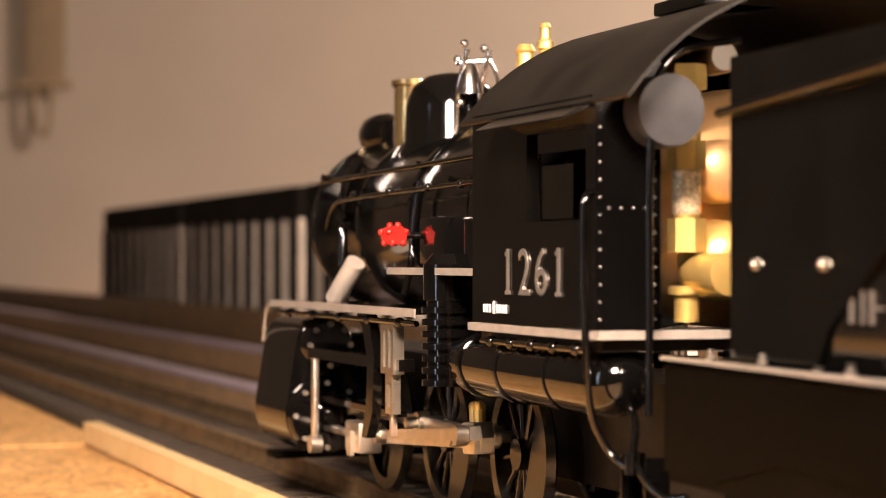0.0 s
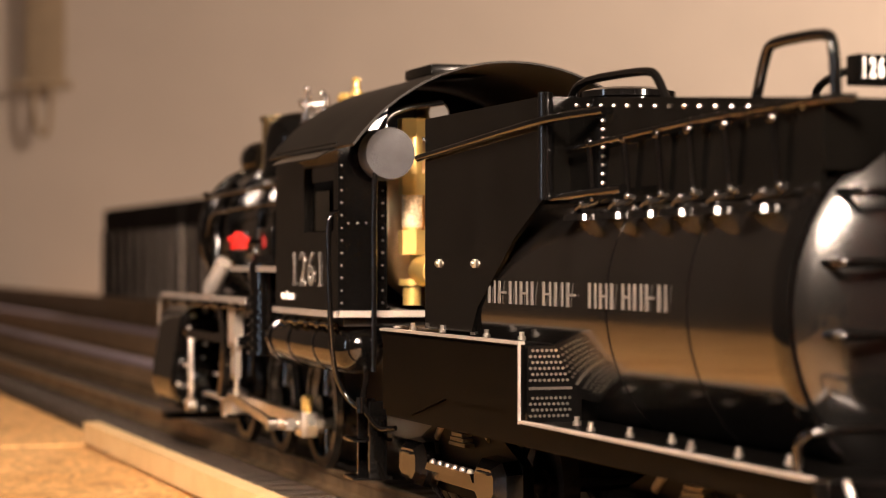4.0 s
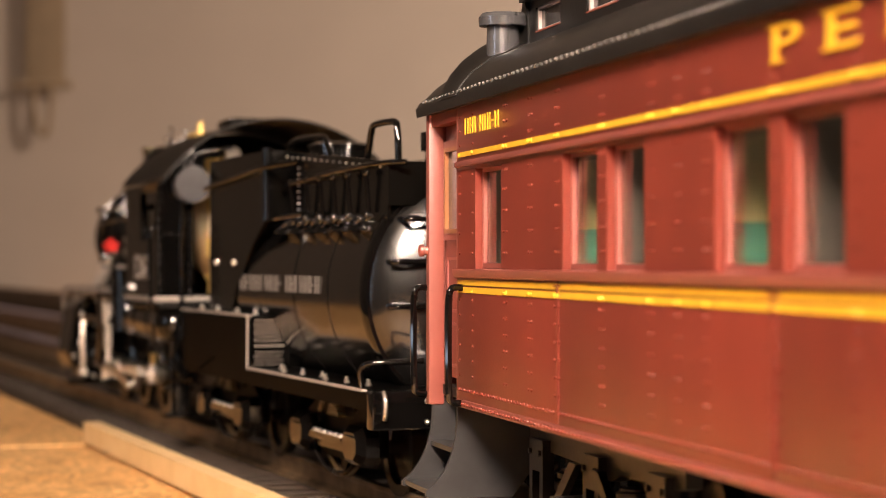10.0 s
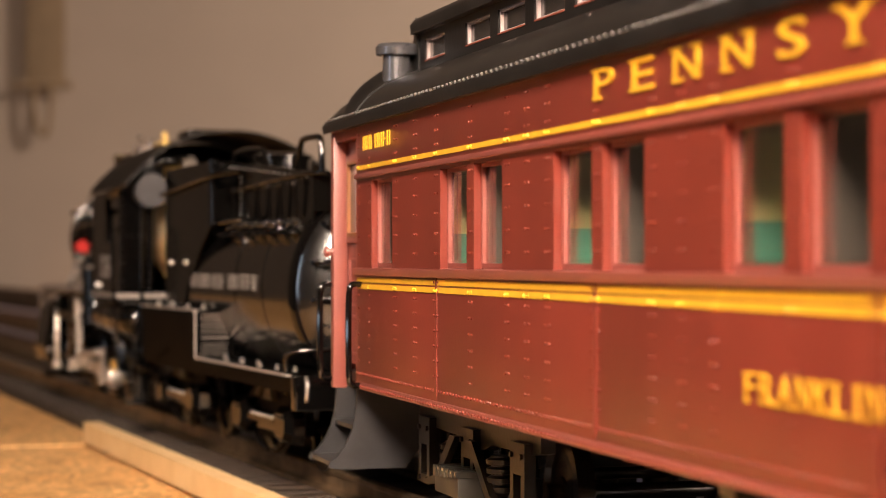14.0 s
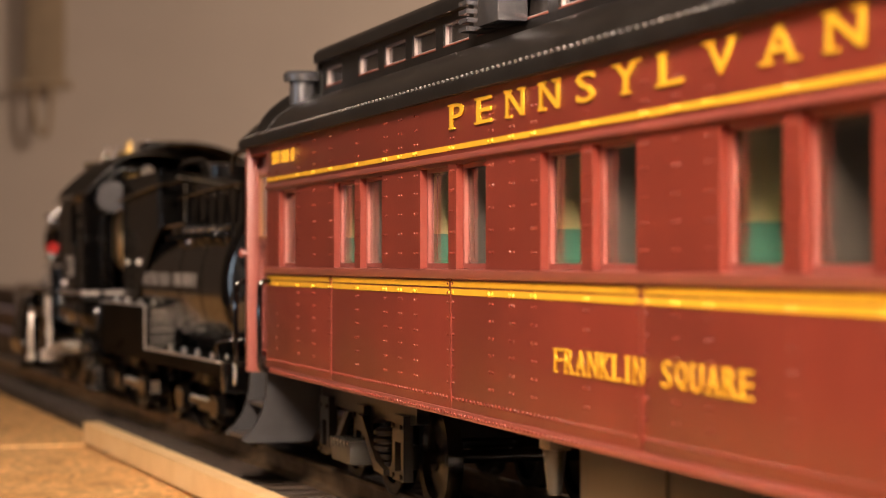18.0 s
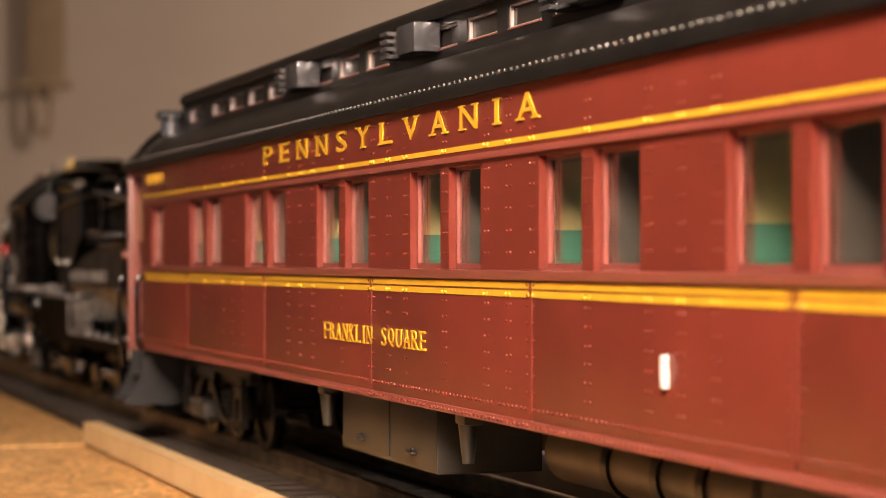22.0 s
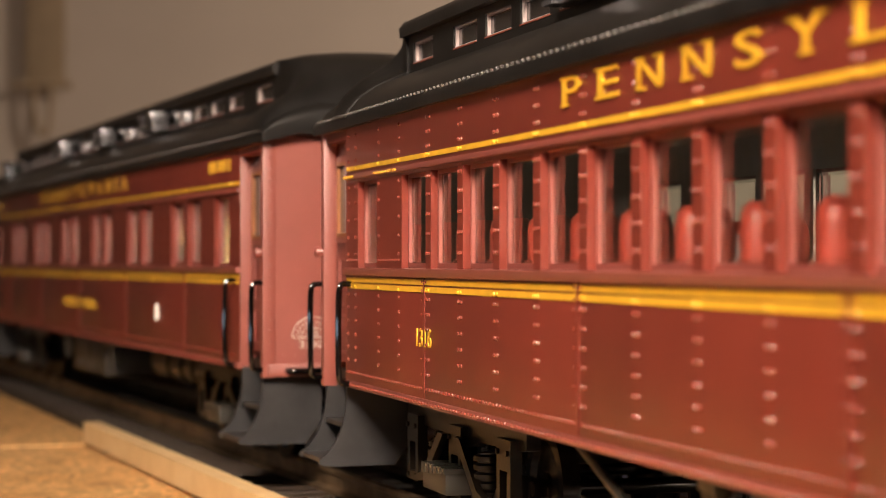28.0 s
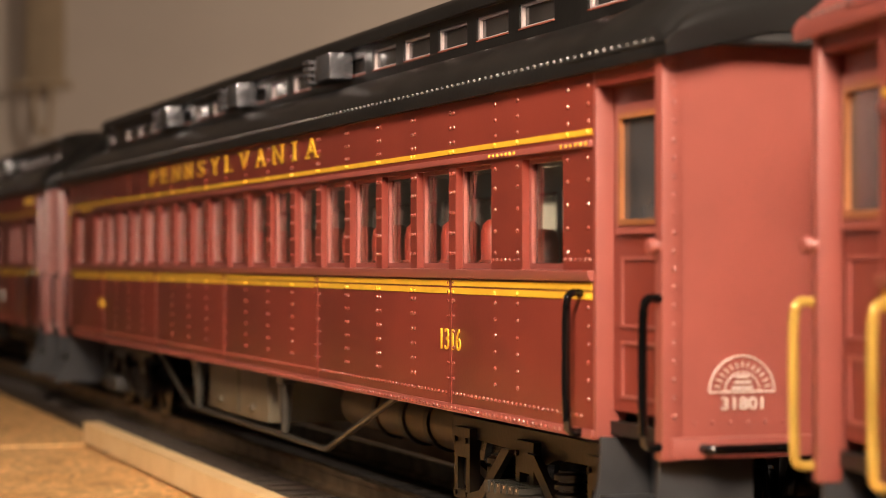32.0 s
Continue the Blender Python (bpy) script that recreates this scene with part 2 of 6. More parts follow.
def boxpart(name, dims, mat, parent, bevel=0.0, label=""):
    bm = bmesh.new()
    box(bm, *dims, bevel=bevel)
    return part(name, bm, mat, parent, label)


def lettering(name, words, mat, parent, m, height, length=None, label="", spacing=1.0):
    """Raised letters; m: the pose of the line's start, letters in its xy plane."""
    cu = bpy.data.curves.new(name, "FONT")
    cu.body, cu.size, cu.extrude, cu.space_character, cu.resolution_u = words, 1.0, 0.02, spacing, 3
    tmp = new(name, cu)
    bpy.context.view_layer.update()
    me = bpy.data.meshes.new_from_object(tmp.evaluated_get(bpy.context.evaluated_depsgraph_get()))
    bpy.data.objects.remove(tmp)
    v = np.array([p.co[:] for p in me.vertices])
    lo, hi = v.min(0), v.max(0)
    sy = height / (hi[1] - lo[1])
    sx = (length / (hi[0] - lo[0])) if length else sy
    for p in me.vertices:
        p.co = ((p.co.x - lo[0]) * sx, (p.co.y - lo[1]) * sy, p.co.z * 0.008)
    me.materials.clear()
    me.materials.append(mat)
    ob = new(name, me)
    ob.parent = parent
    ob.matrix_basis = m
    return tagged(ob, label)


SERIFS = {"P": ((0.16,), (0.08,)), "E": ((0.08,), (0.08,)), "N": ((0.14,), (0.10, 0.86)), "Y": ((0.5,), (0.1, 0.9)), "L": ((0.08,), (0.14,)),
          "V": ((), (0.1, 0.9)), "A": ((0.1, 0.9), ()), "I": ((0.5,), (0.5,)), "F": ((0.16,), (0.08,)), "R": ((0.14, 0.92), (0.06,)), "K": ((0.14, 0.9), (0.14, 0.88)),
          "U": ((), (0.12, 0.88)), "1": ((0.62,), ())}


LETTER_WIDTH = {"P": 0.92, "E": 0.92, "S": 0.86, "L": 0.9, "I": 0.55, "F": 0.9}


def serif_letters(name, words, mat, parent, m, height, length, label="", fill=0.66, bold=0.03):
    """Raised slab-serif capitals of one width, evenly spaced over the length."""
    bm = bmesh.new()
    pitch = length / (len(words) - 1 + fill)
    share = [LETTER_WIDTH.get(ch, 1.0) for ch in words]
    gap = pitch*(1 - fill)
    unit = (length - gap*(len(words) - 1)) / sum(share)
    starts = [sum(share[:i])*unit + gap*i for i in range(len(words))]
    for i, ch in enumerate(words):
        if ch in "1I":      # straight stem with slab ends
            c, s = starts[i] + share[i]*unit/2, pitch*fill*0.11
            box(bm, c - s, c + s, 0, height, -0.00016, 0.00016)
            box(bm, c - 2.2*s, c + 2.2*s, 0, height*0.08, -0.00019, 0.00019)
            box(bm, c - 2.2*s, c + (2.2*s if ch == "I" else s), height*(0.92 if ch == "I" else 0.84), height*(1.0 if ch == "I" else 0.93), -0.00019, 0.00019)
            continue
        cu = bpy.data.curves.new(name, "FONT")
        cu.body, cu.size, cu.extrude, cu.offset, cu.resolution_u = ch, 1.0, 0.02, bold, 3
        tmp = new(name, cu)
        bpy.context.view_layer.update()
        me = bpy.data.meshes.new_from_object(tmp.evaluated_get(bpy.context.evaluated_depsgraph_get()))
        bpy.data.objects.remove(tmp)
        v = np.array([p.co[:] for p in me.vertices])
        lo, hi = v.min(0), v.max(0)
        w, x0 = share[i]*unit, starts[i]
        for p in me.vertices:
            p.co = (x0 + (p.co.x - lo[0])/(hi[0] - lo[0])*w, (p.co.y - lo[1])/(hi[1] - lo[1])*height, p.co.z*0.008)
        bm.from_mesh(me)
        low, high = SERIFS.get(ch, ((), ()))
        s = pitch*fill*0.21
        for f, z in [(f, 0.0) for f in low] + [(f, height*0.92) for f in high]:
            box(bm, x0 + f*w - s, x0 + f*w + s, z, z + height*0.08, -0.00019, 0.00019)
    me = bpy.data.meshes.new(name)
    bm.to_mesh(me)
    bm.free()
    me.materials.append(mat)
    ob = new(name, me)
    ob.parent = parent
    ob.matrix_basis = m
    return tagged(ob, label)


# writing on the near (left) side of a vehicle runs from its front to its rear
def near_side(y, z, x=-0.0528):
    return Matrix.Translation((x, y, z)) @ Matrix(((0, 0, -1, 0), (-1, 0, 0, 0), (0, 1, 0, 0), (0, 0, 0, 1)))


def rear_side(x, z, y):
    """Writing on a face that looks backwards."""
    return Matrix.Translation((x, y, z)) @ Matrix(((1, 0, 0, 0), (0, 0, -1, 0), (0, 1, 0, 0), (0, 0, 0, 1)))


def bar_word(name, n, mat, parent, m, length, height, gap=0.34, label=""):
    """A name that is not spelt out: one piece of thin plain bars for each letter."""
    w = length / n
    for i in range(n):
        bm = bmesh.new()
        e, t = w*(1 - gap), w*0.11
        box(bm, 0, t*1.7, 0, height, -0.00015, 0.00015)
        if (i + n) % 3:
            box(bm, e - t, e, 0, height, -0.00015, 0.00015)
        if i % 2:
            box(bm, 0, e, height*0.44, height*0.54, -0.00015, 0.00015)
        part(name, bm, mat, parent, label).matrix_basis = m @ Matrix.Translation((i*w, 0, 0))


def plate(bm, x0, x1, ys, zs, holes):
    """One upright plate, x0 to x1 thick, cut by the lines ys and zs, with the listed cells left open."""
    grid = {}
    for i, y in enumerate(ys):
        for j, z in enumerate(zs):
            for k, x in enumerate((x0, x1)):
                grid[i, j, k] = bm.verts.new((x, y, z))
    cells = [(i, j) for i in range(len(ys) - 1) for j in range(len(zs) - 1) if (i, j) not in holes]
    edge = {}
    for i, j in cells:
        for k in (0, 1):
            bm.faces.new([grid[q] for q in ((i, j, k), (i+1, j, k), (i+1, j+1, k), (i, j+1, k))])
        for a, b in (((i, j), (i+1, j)), ((i+1, j), (i+1, j+1)), ((i+1, j+1), (i, j+1)), ((i, j+1), (i, j))):
            key = tuple(sorted((a, b)))
            edge[key] = edge.get(key, 0) + 1
    for (a, b), n in edge.items():
        if n == 1:
            bm.faces.new([grid[q] for q in ((*a, 0), (*b, 0), (*b, 1), (*a, 1))])


# ---------------------------------------------------------------- the room
def room():
    for name, dims, mat, label in (
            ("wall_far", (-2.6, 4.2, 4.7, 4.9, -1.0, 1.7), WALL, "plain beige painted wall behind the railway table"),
            ("wall_right", (4.0, 4.2, -3.2, 4.7, -1.0, 1.7), DARKWALL, "plain unseen side wall, darkened for dim reflections"),
            ("wall_left", (-1.7, -1.5, -3.2, 4.7, -1.0, 1.7), SIDEWALL, "plain unseen left wall, darkened for dim reflections"),
            ("wall_back", (-2.6, 4.2, -3.4, -3.2, -1.0, 1.7), DARKWALL, "plain unseen back wall, darkened for dim reflections"),
            ("ceiling", (-2.6, 4.2, -3.4, 4.9, 1.7, 1.8), CEIL, "plain unseen ceiling, toned down to bounce less light"),
            ("floor", (-2.6, 4.2, -3.4, 4.9, -1.1, -1.0), FLOORM, "dark brown room floor")):
        bm = bmesh.new()
        box(bm, *dims)
        thing(name, bm, mat, label, "ceiling" if name == "ceiling" else "floor" if name == "floor" else "wall", kind="structure")


room()


def curve_strip(bm, s0, s1, lat0, lat1, z0, z1, step=0.1):
    """A long flat body that follows the track."""
    n = max(1, round((s1 - s0) / step))
    rings = []
    for i in range(n + 1):
        s = s0 + (s1 - s0) * i / n
        a, b = on_track(s, lat0), on_track(s, lat1)
        rings.append([(a.x, a.y, z0), (b.x, b.y, z0), (b.x, b.y, z1), (a.x, a.y, z1)])
    loft(bm, rings)


BASE = -0.0135


def table():
    top = tagged(new("train_table"), "large railway table of bare orange-brown particle board", "table")
    for name, s0, s1 in (("board", 0.568, 4.7), ("board", -3.4, 0.556)):
        bm = bmesh.new()
        curve_strip(bm, s0, s1, -0.60, 0.30, BASE - 0.018, BASE)
        part(name, bm, BOARD, top, "bare particle board sheet")
    bm = bmesh.new()
    curve_strip(bm, 0.556, 0.568, -0.60, 0.30, BASE - 0.017, BASE - 0.0012)
    part("joint_filler", bm, FASCIA, top, "brown filler in the board joint")
    for s, lateral in ((0.2, 0.22), (-1.4, 0.22), (-3.0, 0.2), (1.9, 0.22), (3.6, 0.22), (0.2, -0.5), (-1.4, -0.5), (-3.0, -0.5), (1.9, -0.5), (3.6, -0.5)):
        x, y = on_track(s, lateral)
        boxpart("leg", (x - 0.04, x + 0.04, y - 0.04, y + 0.04, -1.0, BASE - 0.018), STRIP, top)
    bm = bmesh.new()
    curve_strip(bm, -3.35, 4.65, -0.42, 0.052, BASE, BASE + 0.0015)
    thing("roadbed", bm, ROADBED, "dark brown roadbed sheet under the tracks", "roadbed", kind="structure")
    near = tagged(new("wood_strip"), "pale pine strip lying along the near side of the track", "wood strip")
    bm = bmesh.new()
    curve_strip(bm, -1.6, 0.560, 0.060, 0.068, BASE + 0.0016, -0.002)
    part("strip", bm, STRIP, near)
    peg = tagged(new("plastic_peg"), "tiny white plastic peg standing on the roadbed", "peg")
    peg.matrix_basis = pose(-0.333, 1.918, BASE + 0.0015)
    bm = bmesh.new()
    lathe(bm, (0, 0, 0), [(0.0060, 0), (0.0060, 0.002), (0.0030, 0.003), (0.0026, 0.010), (0.0040, 0.012), (0.0030, 0.0145)], 14)
    part("stem", bm, WHITE, peg)
    for lat0, lat1, z0, z1 in ((-0.070, -0.058, BASE + 0.0016, 0.0005), (-0.165, -0.150, BASE + 0.0016, 0.008)):
        w = tagged(new("wood_strip"), "brown pine strip behind the track, top tinted lilac for its sheen", "wood strip")
        bm = bmesh.new()
        curve_strip(bm, -3.3, 4.5, lat0, lat1, z0, z1)
        part("strip", bm, DARKWOOD, w)
        bm = bmesh.new()
        curve_strip(bm, -3.3, 4.5, lat0 - 0.001, lat1 + 0.001, z1, z1 + 0.003)
        part("cap", bm, LILAC, w, "cap tinted lilac for its sheen")
    bm = bmesh.new()
    curve_strip(bm, -3.3, 4.6, -0.205, -0.195, BASE + 0.0016, 0.036)
    thing("fascia_board", bm, FASCIA, "low brown wooden fascia board in front of the siding", "wood strip")


table()


def track(lateral, s0, s1, name, label):
    t = tagged(new(name), label, "track")
    for side in (-0.0232, 0.0232):
        bm = bmesh.new()
        n = round((s1 - s0) / 0.08)
        prof = [(-0.0035, -0.0084), (0.0035, -0.0084), (0.0035, -0.0074), (0.0008, -0.0064), (0.0008, -0.0022), (0.0017, -0.0016), (0.0017, -0.0003), (0.0012, 0), (-0.0012, 0), (-0.0017, -0.0003), (-0.0017, -0.0016), (-0.0008, -0.0022), (-0.0008, -0.0064), (-0.0035, -0.0074)]
        rings = []
        for i in range(n + 1):
            s = s0 + (s1 - s0) * i / n
            ring = []
            for u, z in prof:
                q = on_track(s, lateral + side + u)
                ring.append((q.x, q.y, z))
            rings.append(ring)
        loft(bm, rings)
        part("rail", bm, RAILMETAL, t, "oxidised brass rail")
    bm = bmesh.new()
    box(bm, -0.047, 0.047, -0.0055, 0.0055, BASE + 0.0015, -0.0084, bevel=0.0008)
    me = mesh_of("tie", bm, TIE)
    k = int((s1 - s0) / 0.0185)
    far = bmesh.new()
    for i in range(k):
        s = s0 + (i + 0.5) * 0.0185
        if s < -1.55:       # the stretch behind the camera is one joined mesh
            q = on_track(s, lateral)
            bmesh.ops.create_cube(far, size=1.0, matrix=pose(q.x, q.y, BASE + 0.00405, 0, 0, math.degrees(track_angle(s))) @ Matrix.Diagonal((0.094, 0.011, 0.0051, 1)))
            continue
        q = on_track(s, lateral)
        o = new("tie", me)
        o.parent = t
        o.matrix_basis = pose(q.x, q.y, 0, 0, 0, math.degrees(track_angle(s)))
    if far.verts:
        tagged(part("ties", far, TIE, t), kind="stuff")
    return t


track(0.0, -3.3, 3.6, "main_track", "model railway track with brown plastic ties")
track(-0.262, 0.3, 4.4, "siding_track", "model siding track with brown ties behind the main line")


def hopper_car(s):
    o = on_track(s, -0.262)
    h = tagged(new("hopper_car"), "grey ribbed hopper car with a dark top edge on the siding", "freight car", "hopper cars on the siding")
    h.matrix_basis = pose(o.x, o.y, 0, 0, 0, math.degrees(HEADING))
    L = 0.215
    boxpart("body", (-0.048, 0.048, -L, L, 0.030, 0.124), HOPPER, h, 0.001)
    bm = bmesh.new()
    for x in (-0.051, 0.048):
        box(bm, x, x + 0.003, -L - 0.002, L + 0.002, 0.112, 0.138)
    box(bm, -0.048, 0.048, -L - 0.002, -L + 0.003, 0.112, 0.138)
    box(bm, -0.048, 0.048, L - 0.003, L + 0.002, 0.112, 0.138)
    part("top_sill", bm, HOPPERDARK, h, "dark top edge")
    boxpart("load", (-0.046, 0.046, -L + 0.004, L - 0.004, 0.1242, 0.137), HOPPERDARK, h, 0.003)
    rib = boxpart("rib", (-0.0545, -0.048, -0.0035, 0.0035, 0.030, 0.112), HOPPERDARK, h)
    rib.matrix_basis = pose(0, -L + 0.01, 0)
    for i in range(1, 9):
        again(rib, 0, -L + 0.01 + i * (2*L - 0.02) / 8, 0)
    for y in (-0.14, 0.14):
        bm = bmesh.new()
        box(bm, -0.034, 0.034, y - 0.03, y + 0.03, 0.008, 0.028)
        for k in (-0.024, 0.024):
            cyl(bm, (-0.028, y + k, 0.0145), (0.028, y + k, 0.0145), 0.0145)
        part("truck", bm, UNDER, h)


for k in range(3):
    hopper_car(2.09 - 0.215 - 0.462 * k)


def wall_hanging():
    w = tagged(new("rolled_screen"), "tan cloth hanging with rod and cord loop on the wall", "wall hanging")
    w.matrix_basis = pose(-0.862, 4.68, 0.017)
    boxpart("cloth", (-0.042, 0.044, -0.012, 0.0, 0.44, 1.2), CANVAS, w, 0.004)
    bm = bmesh.new()
    cyl(bm, (-0.07, -0.012, 0.44), (0.06, -0.012, 0.44), 0.008)
    part("rod", bm, CANVAS, w)
    bm = bmesh.new()
    tube(bm, [(-0.022, -0.012, 0.435), (-0.02, -0.014, 0.36), (0.0, -0.014, 0.325), (0.012, -0.014, 0.35), (0.014, -0.012, 0.435)], 0.006)
    part("cord", bm, CANVAS, w)


wall_hanging()


# ---------------------------------------------------------------- coaches
SIDE = 0.0525
SEAMS = (0.2674, 0.1322, -0.003, -0.1382, -0.2734)
SPINS = []          # wheels: object, radius
WHEEL = 0.0155


def rivet(bm, x, y, z, r=0.0007, out=-1):
    """A domed rivet head on a side face."""
    rings = [[bm.verts.new((x + out*r*h, y + r*q*math.cos(k*math.tau/8), z + r*q*math.sin(k*math.tau/8))) for k in range(8)] for q, h in ((1.0, 0.0), (0.86, 0.42), (0.5, 0.72))]
    top = bm.verts.new((x + out*r*0.84, y, z))
    for a, b in zip(rings, rings[1:]):
        for k in range(8):
            bm.faces.new((a[k], a[(k+1) % 8], b[(k+1) % 8], b[k]))
    for k in range(8):
        bm.faces.new((rings[2][k], rings[2][(k+1) % 8], top))


def wheelset_mesh(r, half, mat):
    bm = bmesh.new()
    for sx in (-1, 1):
        lathe(bm, (sx*half, 0, 0), [(r*0.28, -0.0025), (r*0.3, 0.0025*1.0), (r*0.8, 0.0012), (r*0.84, 0.0026), (r*0.995, 0.0026), (r, -0.0014), (r*1.09, -0.0018), (r*1.09, -0.0028), (r*0.84, -0.0028), (r*0.8, -0.001), (r*0.3, -0.002)] if sx < 0 else
              [(r*0.28, 0.0025), (r*0.8, 0.001), (r*0.84, 0.0028), (r*1.09, 0.0028), (r*1.09, 0.0018), (r, 0.0014), (r*0.995, -0.0026), (r*0.84, -0.0026), (r*0.8, -0.0012), (r*0.3, -0.0025)], 32, "x")
    cyl(bm, (-half - 0.006, 0, 0), (half + 0.006, 0, 0), 0.0022, n=12)
    return mesh_of("wheel", bm, mat)


COACH_WHEEL = wheelset_mesh(WHEEL, 0.0235, GRAPHITE)


def coach_truck(parent, y, mat):
    tr = boxpart("truck", (-0.022, 0.022, y - 0.012, y + 0.012, 0.018, 0.030), UNDER, parent, 0.001)
    for sx in (-1, 1):
        x = sx * 0.0335
        bm = bmesh.new()
        prism(bm, [(y-0.064, 0.0318), (y+0.064, 0.0318), (y+0.064, 0.0270), (y+0.058, 0.0262), (y+0.018, 0.0255), (y+0.010, 0.0235), (y-0.010, 0.0235), (y-0.018, 0.0255), (y-0.058, 0.0262), (y-0.064, 0.0270)], "x", x - 0.002, x + 0.002)
        part("side_frame", bm, mat, tr)
        bm = bmesh.new()
        prism(bm, [(y-0.047, 0.0195), (y-0.036, 0.0170), (y-0.028, 0.0105), (y-0.010, 0.0105), (y, 0.0150), (y+0.010, 0.0105), (y+0.028, 0.0105), (y+0.036, 0.0170), (y+0.047, 0.0195),
                   (y+0.047, 0.0172), (y+0.038, 0.0146), (y+0.030, 0.0078), (y+0.008, 0.0078), (y, 0.0122), (y-0.008, 0.0078), (y-0.030, 0.0078), (y-0.038, 0.0146), (y-0.047, 0.0172)], "x", x - 0.001, x + 0.001)
        part("equaliser", bm, mat, tr)
        for k in (-0.050, 0.0, 0.050):
            bm = bmesh.new()
            xo = x + sx*0.0042
            plate(bm, x + sx*0.001, xo, (y+k-0.0066, y+k-0.0036, y+k+0.0036, y+k+0.0066), (0.0085, 0.0112, 0.0205, 0.0290), {(1, 1)})
            ped = part("pedestal", bm, mat, tr)
            bm = bmesh.new()
            box(bm, x - sx*0.002, x + sx*0.0025, y + k - 0.0033, y + k + 0.0033, 0.0120, 0.0196, 0.0006)
            part("journal_box", bm, UNDER, ped)
            bm = bmesh.new()
            for dy, z in ((-0.0046, 0.0255), (0.0046, 0.0255), (-0.0046, 0.0100), (0.0046, 0.0100)):
                cyl(bm, (xo, y + k + dy, z), (xo + sx*0.0008, y + k + dy, z), 0.0008, n=6)
            part("bolts", bm, mat, ped)
        for k in (-0.025, 0.025):
            bm = bmesh.new()
            for j in range(5):
                lathe(bm, (x + sx*0.001, y + k, 0.0110 + j*0.0025), [(0.0044, 0), (0.0044, 0.0013), (0.0032, 0.0019), (0.0032, 0.0023)], 14)
            part("spring", bm, mat, tr)
            # spreading brake hanger and stepped spring plank
            bm = bmesh.new()
            d = 1 if k > 0 else -1
            prism(bm, [(y + d*0.006, 0.0262), (y + d*0.012, 0.0262), (y + d*0.030, 0.0130), (y + d*0.040, 0.0110), (y + d*0.040, 0.0092), (y + d*0.028, 0.0104)], "x", x + sx*0.0042, x + sx*0.0062)
            part("brake_hanger", bm, mat, tr)
        bm = bmesh.new()
        for j in range(6):
            box(bm, x + sx*0.0020, x + sx*0.0110, y - 0.0135 + j*0.0046, y - 0.0104 + j*0.0046, 0.0162 - 0.0003*j, 0.0178)
        box(bm, x + sx*0.0020, x + sx*0.0105, y - 0.0130, y + 0.0130, 0.0100, 0.0164, 0.0008)
        plank = part("spring_plank", bm, BOXGREY, tr)
        for j in range(5):
            bm = bmesh.new()
            ball(bm, (x + sx*0.0105, y - 0.0118 + j*0.0046, 0.0172), 0.0007, 8)
            part("bolt_head", bm, STEEL, plank)
    for k in (-0.050, 0.0, 0.050):
        w = new("wheel", COACH_WHEEL)
        w.parent = tr
        w.location = (0, y + k, WHEEL)
        SPINS.append((w, WHEEL))
    return tr


def grab_rail(parent, x, y, z0, z1, mat, out=-1, label="", r=0.0010):
    bm = bmesh.new()
    o = out * 0.0042
    tube(bm, [(x, y, z1), (x + o*0.7, y, z1 + 0.0002), (x + o, y, z1 - 0.0016), (x + o, y, z0 + 0.0016), (x + o*0.7, y, z0), (x, y, z0)], r, 8)
    return part("grab_rail", bm, mat, parent, label)


def step_set(parent, y, sx):
    """Grey moulded entrance steps; y: the middle."""
    prof = [(0.0300, 0.0370), (0.0520, 0.0370), (0.0521, 0.0320), (0.0526, 0.0270), (0.0538, 0.0222), (0.0558, 0.0178), (0.0585, 0.0142), (0.0612, 0.0122), (0.0612, 0.0108), (0.0590, 0.0102), (0.0360, 0.0102), (0.0300, 0.0180)]
    st = None
    for yy in (y - 0.0165, y + 0.0150):
        bm = bmesh.new()
        prism(bm, [(sx*u, v) for u, v in prof], "y", yy, yy + 0.0014)
        if st is None:
            st = part("entrance_steps", bm, STEPGREY, parent, "dark grey moulded steps")
        else:
            part("side_plate", bm, STEPGREY, st)
    for z, x0, x1 in ((0.0112, 0.046, 0.0605), (0.0225, 0.040, 0.0525)):
        bm = bmesh.new()
        box(bm, sx*x0, sx*x1, y - 0.0151, y + 0.0150, z, z + 0.0014)
        box(bm, sx*(x0 - 0.001), sx*x0, y - 0.0151, y + 0.0150, z, z + 0.0125)
        part("tread", bm, STEPGREY, st)


